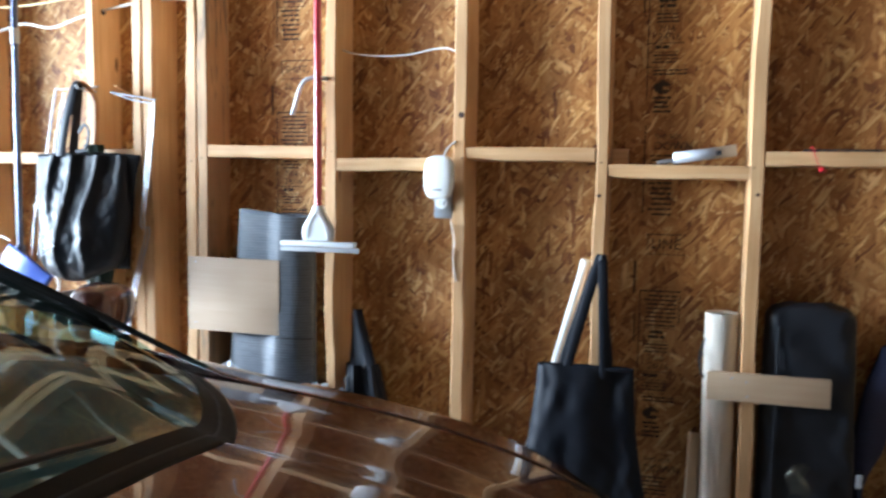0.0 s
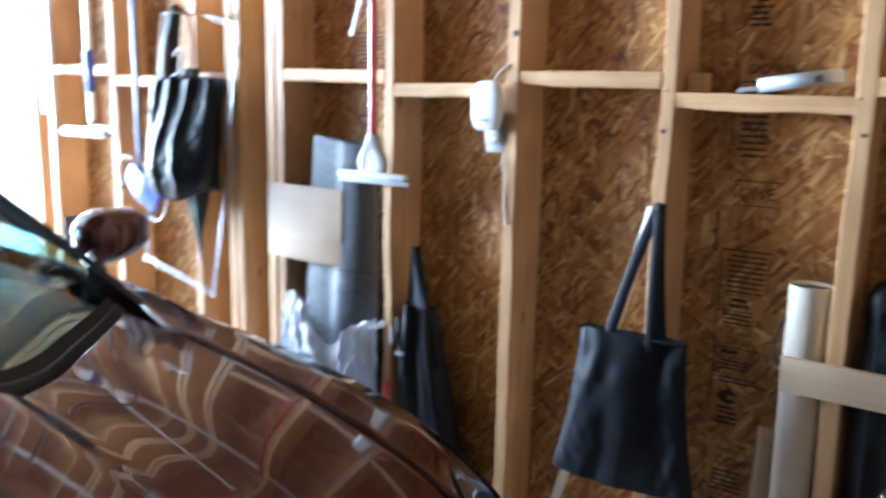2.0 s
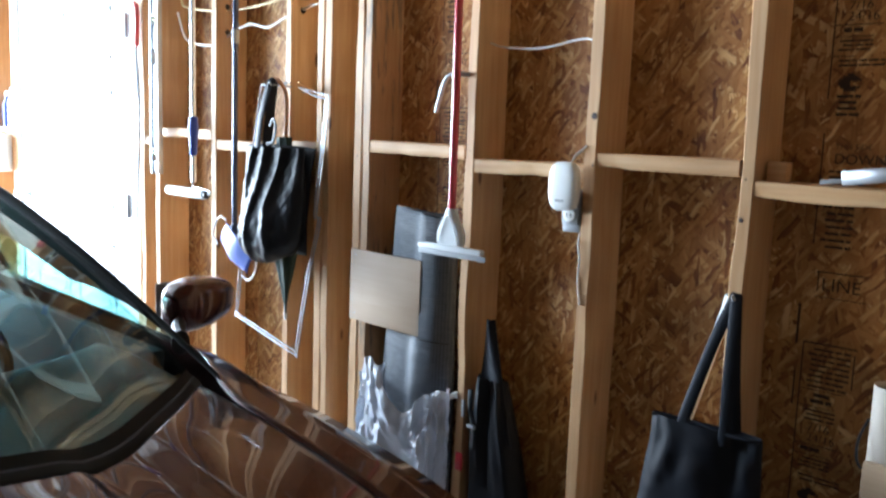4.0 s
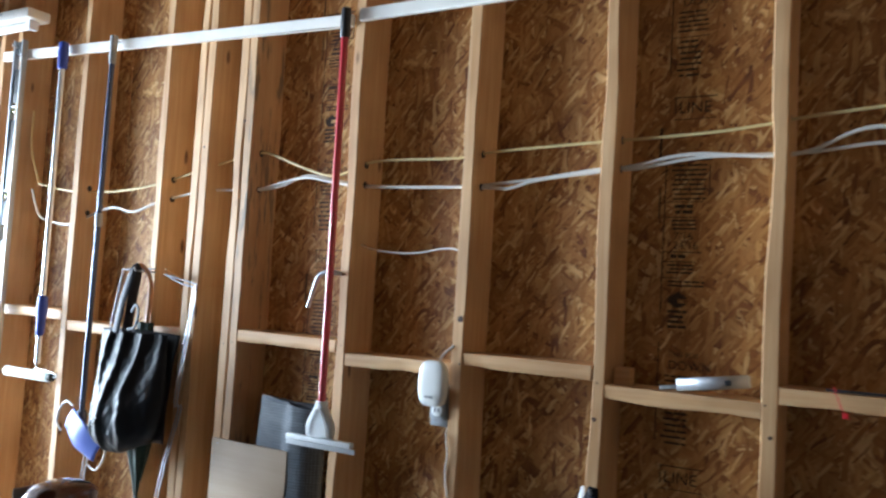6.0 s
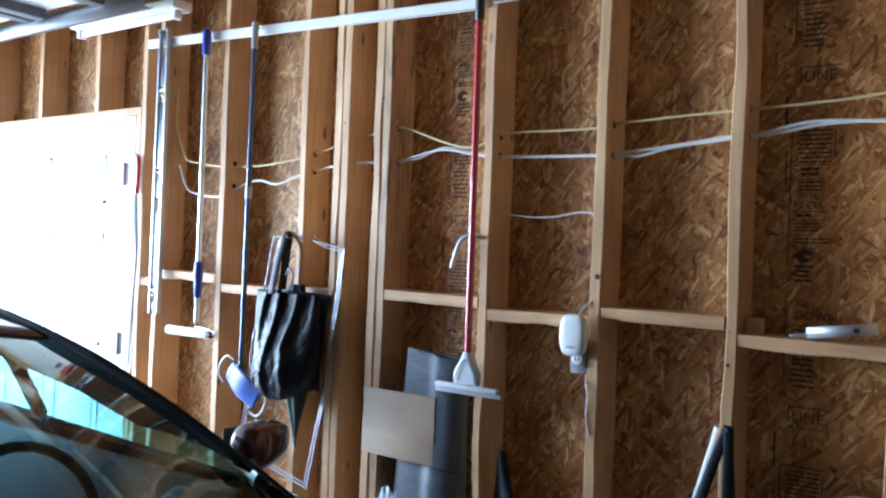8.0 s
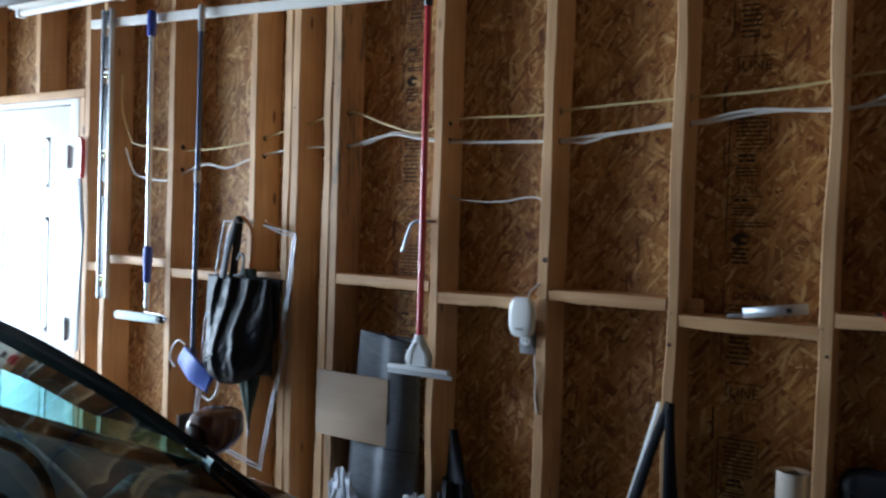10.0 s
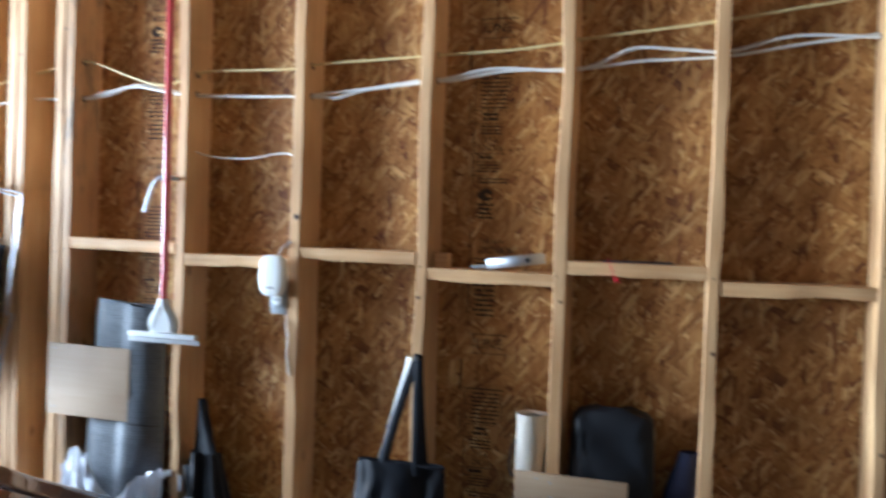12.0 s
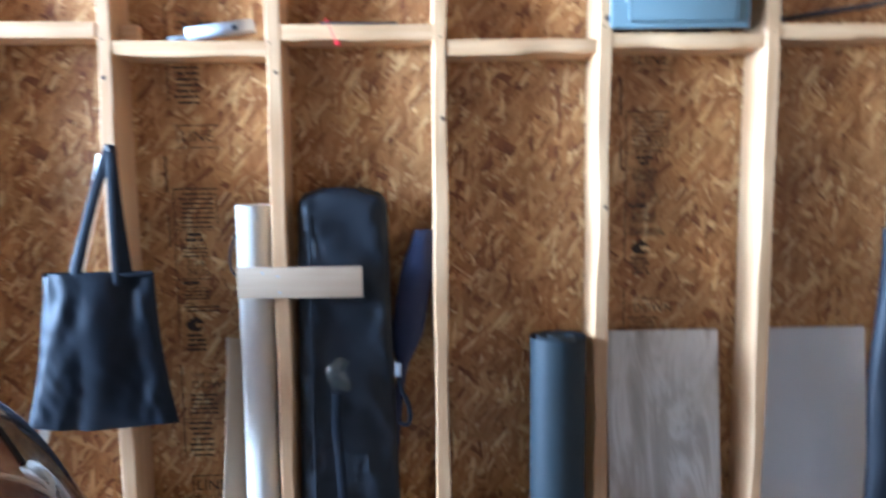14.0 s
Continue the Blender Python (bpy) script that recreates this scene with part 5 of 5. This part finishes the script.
def long_bag(u, v):
    a = 2 * math.pi * u
    c_, s_ = math.cos(a), math.sin(a)
    top = math.sqrt(max(0.0, 1 - max(0, (v - 0.95) / 0.05) ** 2)) * 0.55 + 0.45 if v > 0.95 else 1
    x = 0.966 + 0.006 * (1 - v) + (0.113 + 0.018 * (1 - v)) * top * math.copysign(abs(c_) ** 0.45, c_)
    crease = 0.024 * noise.noise(Vector((x * 20 + 6 * v, v * 6, 2))) + 0.014 * abs(noise.noise(Vector((x * 22 + 14 * v, v * 9, 9)))) + 0.010 * noise.noise(Vector((x * 30 - 9 * v, v * 14, 5)))
    return (x, 0.0455 + 0.036 * top * math.copysign(abs(s_) ** 0.6, s_) + 0.6 * crease, 0.04 + 0.873 * v + 0.004 * math.sin(6 * u * math.pi))


g = sheet(bm, long_bag, 48, 60, True)
bm.faces.new(g[-1]), bm.faces.new(g[0][::-1])
part("bag_body", bm, NYLON, lb)
part("piping", tube(B(), [(0.885, 0.004, 0.05 + 0.80 * k / 20) for k in range(21)], 0.004, 6), NYLON, lb)
bm = B()
sheet(bm, lambda u, v: (0.925 + 0.05 * u + 0.008 * math.sin(7 * v), 0.004 - 0.012 * math.sin(math.pi * u) * math.sin(math.pi * v) - 0.004 * noise.noise(Vector((u * 5, v * 5, 1))), 0.39 + 0.085 * v + 0.01 * math.sin(3 * u)), 10, 12)
part("tag_sleeve", bm, clear_material("clear_vinyl", (0.7, 0.72, 0.75), 0.15, 0.12), lb, "crumpled clear tag sleeve")
bm = B()
strap(bm, [(0.945, 0.006, 0.39), (0.942, 0.0, 0.30), (0.95, 0.0, 0.20), (0.955, 0.002, 0.10)], 0.012, 0.25)
part("strap", bm, BLACK_CLOTH, lb)
settled(lb)

NAVY_CLOTH = woven_material("navy_cloth", (0.010, 0.013, 0.045), 600, 0.8, 0.3)
nb = thing("navy_pouch", "slim dark navy pouch leaning in the corner of the bay", "pouch")
bm = B()
sheet(bm, lambda u, v: (1.078 + 0.098 * v ** 1.6 + (0.012 + 0.031 * smooth_step(0.50, 0.66, v) * (1 - 0.5 * smooth_step(0.86, 1.0, v))) * math.cos(2 * math.pi * u), 0.062 + 0.022 * math.sin(2 * math.pi * u), 0.04 + 0.765 * v), 20, 24, True)
part("pouch", bm, NAVY_CLOTH, nb)
bm = B()
strap(bm, [(1.100, 0.03, 0.47), (1.108, 0.02, 0.40), (1.125, 0.02, 0.36), (1.132, 0.02, 0.32), (1.122, 0.02, 0.30), (1.102, 0.022, 0.305)], 0.006, 0.5)
part("cord", bm, BLACK_CLOTH, nb)
part("clip", box(B(), 1.094, 1.110, 0.012, 0.022, 0.43, 0.465, 0.003), GREY_PLASTIC, nb)
settled(nb)

GREEN_FOAM = worn_material("dark_green_foam", (0.012, 0.019, 0.023), 0.6, 0, 0.25, 20, 0.3)
ym = thing("exercise_mat", "dark green exercise mat rolled and stood on end", "mat")
bm = B()
sheet(bm, lambda u, v: (1.516 + 0.072 * math.cos(2 * math.pi * u), 0.016 + 0.070 * math.sin(2 * math.pi * u), 0.038 + 0.49 * v), 36, 10, True)
part("roll", bm, GREEN_FOAM, ym)
bm = B()
spiral = [(1.516 + (0.069 - 0.0017 * k) * math.cos(0.35 * k), 0.016 + (0.067 - 0.0017 * k) * math.sin(0.35 * k)) for k in range(36)]
for (xa, ya), (xb, yb) in zip(spiral, spiral[1:]):
    v = [bm.verts.new(p) for p in ((xa, ya, 0.40), (xb, yb, 0.40), (xb, yb, 0.530), (xa, ya, 0.530))]
    bm.faces.new(v)
bmesh.ops.remove_doubles(bm, verts=bm.verts[:], dist=0.0002)
part("rolled_end", bm, GREEN_FOAM, ym, thick=0.005)
settled(ym)


def veined_material():
    m, n, l, b = material("veined_laminate", rough=0.35)
    at = n.new("ShaderNodeTexCoord").outputs["Object"]
    v = mapped(n, l, at, scale=(5, 5, 1.0), rot=(0, radians(12), 0))
    r = ramp(n, [(0.28, (0.34, 0.30, 0.26)), (0.45, (0.50, 0.46, 0.41)), (0.56, (0.72, 0.69, 0.65)), (0.68, (0.55, 0.50, 0.45))])
    l.new(noisy(n, l, v, 2.2, 5.0, 0.6, 1.2), r.inputs[0])
    l.new(r.outputs[0], b.inputs["Base Color"])
    return m


VEINED = veined_material()
LAMINATE = worn_material("grey_laminate", (0.66, 0.66, 0.68), 0.4, 0, 0.05, 6, 0.05)
for x0, x1, mat, text, name in ((1.668, 1.975, VEINED, "grey-beige veined laminate board leaning in the bay", "laminate_board"), (2.078, 2.385, LAMINATE, "plain pale grey laminate board leaning in the bay", "laminate_board")):
    ob = tagged(part(name, box(B(), x0, x1, -0.006, 0.006, 0.0, 0.480, 0.002), mat), text, "board", "laminate boards")
    ob.location = (0, 0.070, 0.038)
    ob.rotation_euler.x = radians(-7)
dk = thing("folded_tarp", "dark grey folded tarp standing against the stud", "tarp")
bm = B()
sheet(bm, lambda u, v: (2.388 + (0.085 - 0.02 * v) * math.copysign(abs(math.cos(2 * math.pi * u)) ** 0.6, math.cos(2 * math.pi * u)) + 0.006 * math.sin(9 * v), -0.045 + 0.035 * math.sin(2 * math.pi * u) + 0.006 * noise.noise(Vector((u * 8, v * 7, 0))), FLOOR + 0.10 + 0.80 * v), 24, 24, True)
part("folds", bm, NYLON, dk)
settled(dk)

# ---- things on the blocks ----
ch = thing("metal_channel", "short aluminium channel lying on the block", "channel")
bm = B()
prof = [(0.003, 0.029), (0.0, 0.027), (0.0, 0.001), (0.003, 0.0), (0.030, 0.0), (0.030, 0.027)]
for (a, c_), (b_, d_) in zip(prof, prof[1:]):
    v = [bm.verts.new(p) for p in ((0.0, a, c_), (0.165, a, c_), (0.165, b_, d_), (0.0, b_, d_))]
    bm.faces.new(v)
bmesh.ops.remove_doubles(bm, verts=bm.verts[:], dist=0.0001)
PALE_METAL = worn_material("pale_metal", (0.46, 0.48, 0.52), 0.42, 0.5, 0.1, 30)
c1 = part("channel", bm, PALE_METAL, ch, "pale metal channel", thick=0.002)
part("slot", box(B(), 0.112, 0.126, -0.0025, -0.0008, 0.007, 0.020, 0.001), BLACK_PLASTIC, ch)
part("tongue", box(B(), -0.045, 0.03, 0.006, 0.022, 0.004, 0.014, 0.002), ALU, ch)
ch.matrix_world = pose(0.600, 0.022, 1.281, 0, -8, 3)
of = tagged(part("wood_offcut", box(B(), 0.432, 0.475, 0.045, 0.083, 1.2775, 1.322, 0.003), PINE_FLAT), "small pine offcut standing on the block", "offcut")
st_ = thing("black_strip", "black plastic strip with a red wire lying on the block", "strip")
part("strip", box(B(), 0.925, 1.115, 0.012, 0.030, 1.3155, 1.321, 0.002), BLACK_PLASTIC, st_)
RED_WIRE = worn_material("red_wire", (0.6, 0.02, 0.03), 0.4, 0, 0.1)
part("wire", tube(B(), curve_points([(0.94, 0.015, 1.327), (0.945, -0.004, 1.322), (0.957, -0.006, 1.29), (0.968, -0.006, 1.268), (0.978, -0.008, 1.262)], 6), 0.0013, 6), RED_WIRE, st_, "thin red wire")
part("plug", box(B(), 0.962, 0.974, -0.009, -0.003, 1.262, 1.274, 0.002), RED_WIRE, st_)
settled(st_)

# ---- electrical panel ----
PANEL_GREY = worn_material("blue_grey_enamel", (0.155, 0.205, 0.215), 0.42, 0, 0.04, 5, 0.03)
ep = thing("breaker_panel", "blue-grey steel breaker panel with a padlock latch", "breaker panel")
part("back_box", box(B(), 1.656, 1.962, 0.0, 0.085, 1.318, 1.70, 0.003), PANEL_GREY, ep)
part("cover", box(B(), 1.634, 1.980, -0.020, -0.003, 1.298, 1.712, 0.007), PANEL_GREY, ep)
door = part("panel_door", box(B(), 1.678, 1.944, -0.032, -0.021, 1.312, 1.698, 0.010), PANEL_GREY, ep)
for z in (1.36, 1.64):
    part("hinge", lathe(B(), [(0.005, z), (0.005, z + 0.026)], (1.671, -0.026, 0), 10), CHROME, door)
part("latch", box(B(), 1.838, 1.890, -0.040, -0.0325, 1.484, 1.512, 0.002), BLACK_PLASTIC, door)
part("latch_tab", box(B(), 1.846, 1.880, -0.039, -0.0325, 1.5125, 1.536, 0.002), BLACK_PLASTIC, door)
part("latch_mark", box(B(), 1.857, 1.871, -0.0405, -0.0392, 1.516, 1.520, 0.0004), WHITE_PLASTIC, door)
GREEN_STICKER = worn_material("lime_green_sticker", (0.19, 0.40, 0.10), 0.5, 0, 0.05)
stick = part("sticker", box(B(), 1.768, 1.852, -0.0335, -0.0322, 1.540, 1.583, 0.0004), GREEN_STICKER, door, "lime green sticker")
part("mark", lathe(B(), [(0.006, -0.0340), (0.005, -0.0345)], (1.802, 0, 1.564), 14, "y"), BLUE_PLASTIC, stick)
part("print_bar", box(B(), 1.772, 1.840, -0.0342, -0.0337, 1.5425, 1.548), PALE_PLASTIC, stick)
part("feed_cable", tube(B(), curve_points([(1.93, 0.03, 1.70), (1.945, 0.02, 1.727), (1.985, 0.02, 1.755), (2.012, 0.02, 1.80), (2.018, 0.03, 1.90), (2.018, 0.05, 2.10)], 6), 0.006, 8), WHITE_SHEATH, ep)
settled(ep)
bc = tagged(part("black_cable", tube(B(), curve_points([(2.07, 0.05, 1.325), (2.20, 0.045, 1.345), (2.33, 0.05, 1.365), (2.43, 0.05, 1.39)], 6), 0.007, 8), BLACK_PLASTIC), "black cable lying over the block", "cable")

# ---- small bottles on the block beyond the door ----
for x, mat, text, h in ((-3.93, BLUE_PLASTIC, "blue plastic bottle standing on the block", 0.20), (-3.86, WHITE_PLASTIC, "white spray bottle standing on the block", 0.22), (-3.80, GREY_PLASTIC, "grey tin standing on the block", 0.13)):
    b1 = thing("bottle", text, "bottle", "bottles on the block")
    part("bottle_body", lathe(B(), [(0.020, 1.306), (0.024, 1.31), (0.024, 1.306 + h * 0.65), (0.010, 1.306 + h * 0.8), (0.010, 1.306 + h * 0.85)], (x, 0.04, 0), 16), mat, b1)
    part("cap", lathe(B(), [(0.012, 1.306 + h * 0.85), (0.012, 1.306 + h), (0.006, 1.306 + h + 0.004)], (x, 0.04, 0), 14), WHITE_PLASTIC, b1)
    settled(b1)
cb = tagged(part("cardboard_box", box(B(), -3.99, -3.77, -0.10, 0.0, 1.06, 1.266, 0.003), WHITE_PAINT), "white cardboard box fixed below the block", "box")
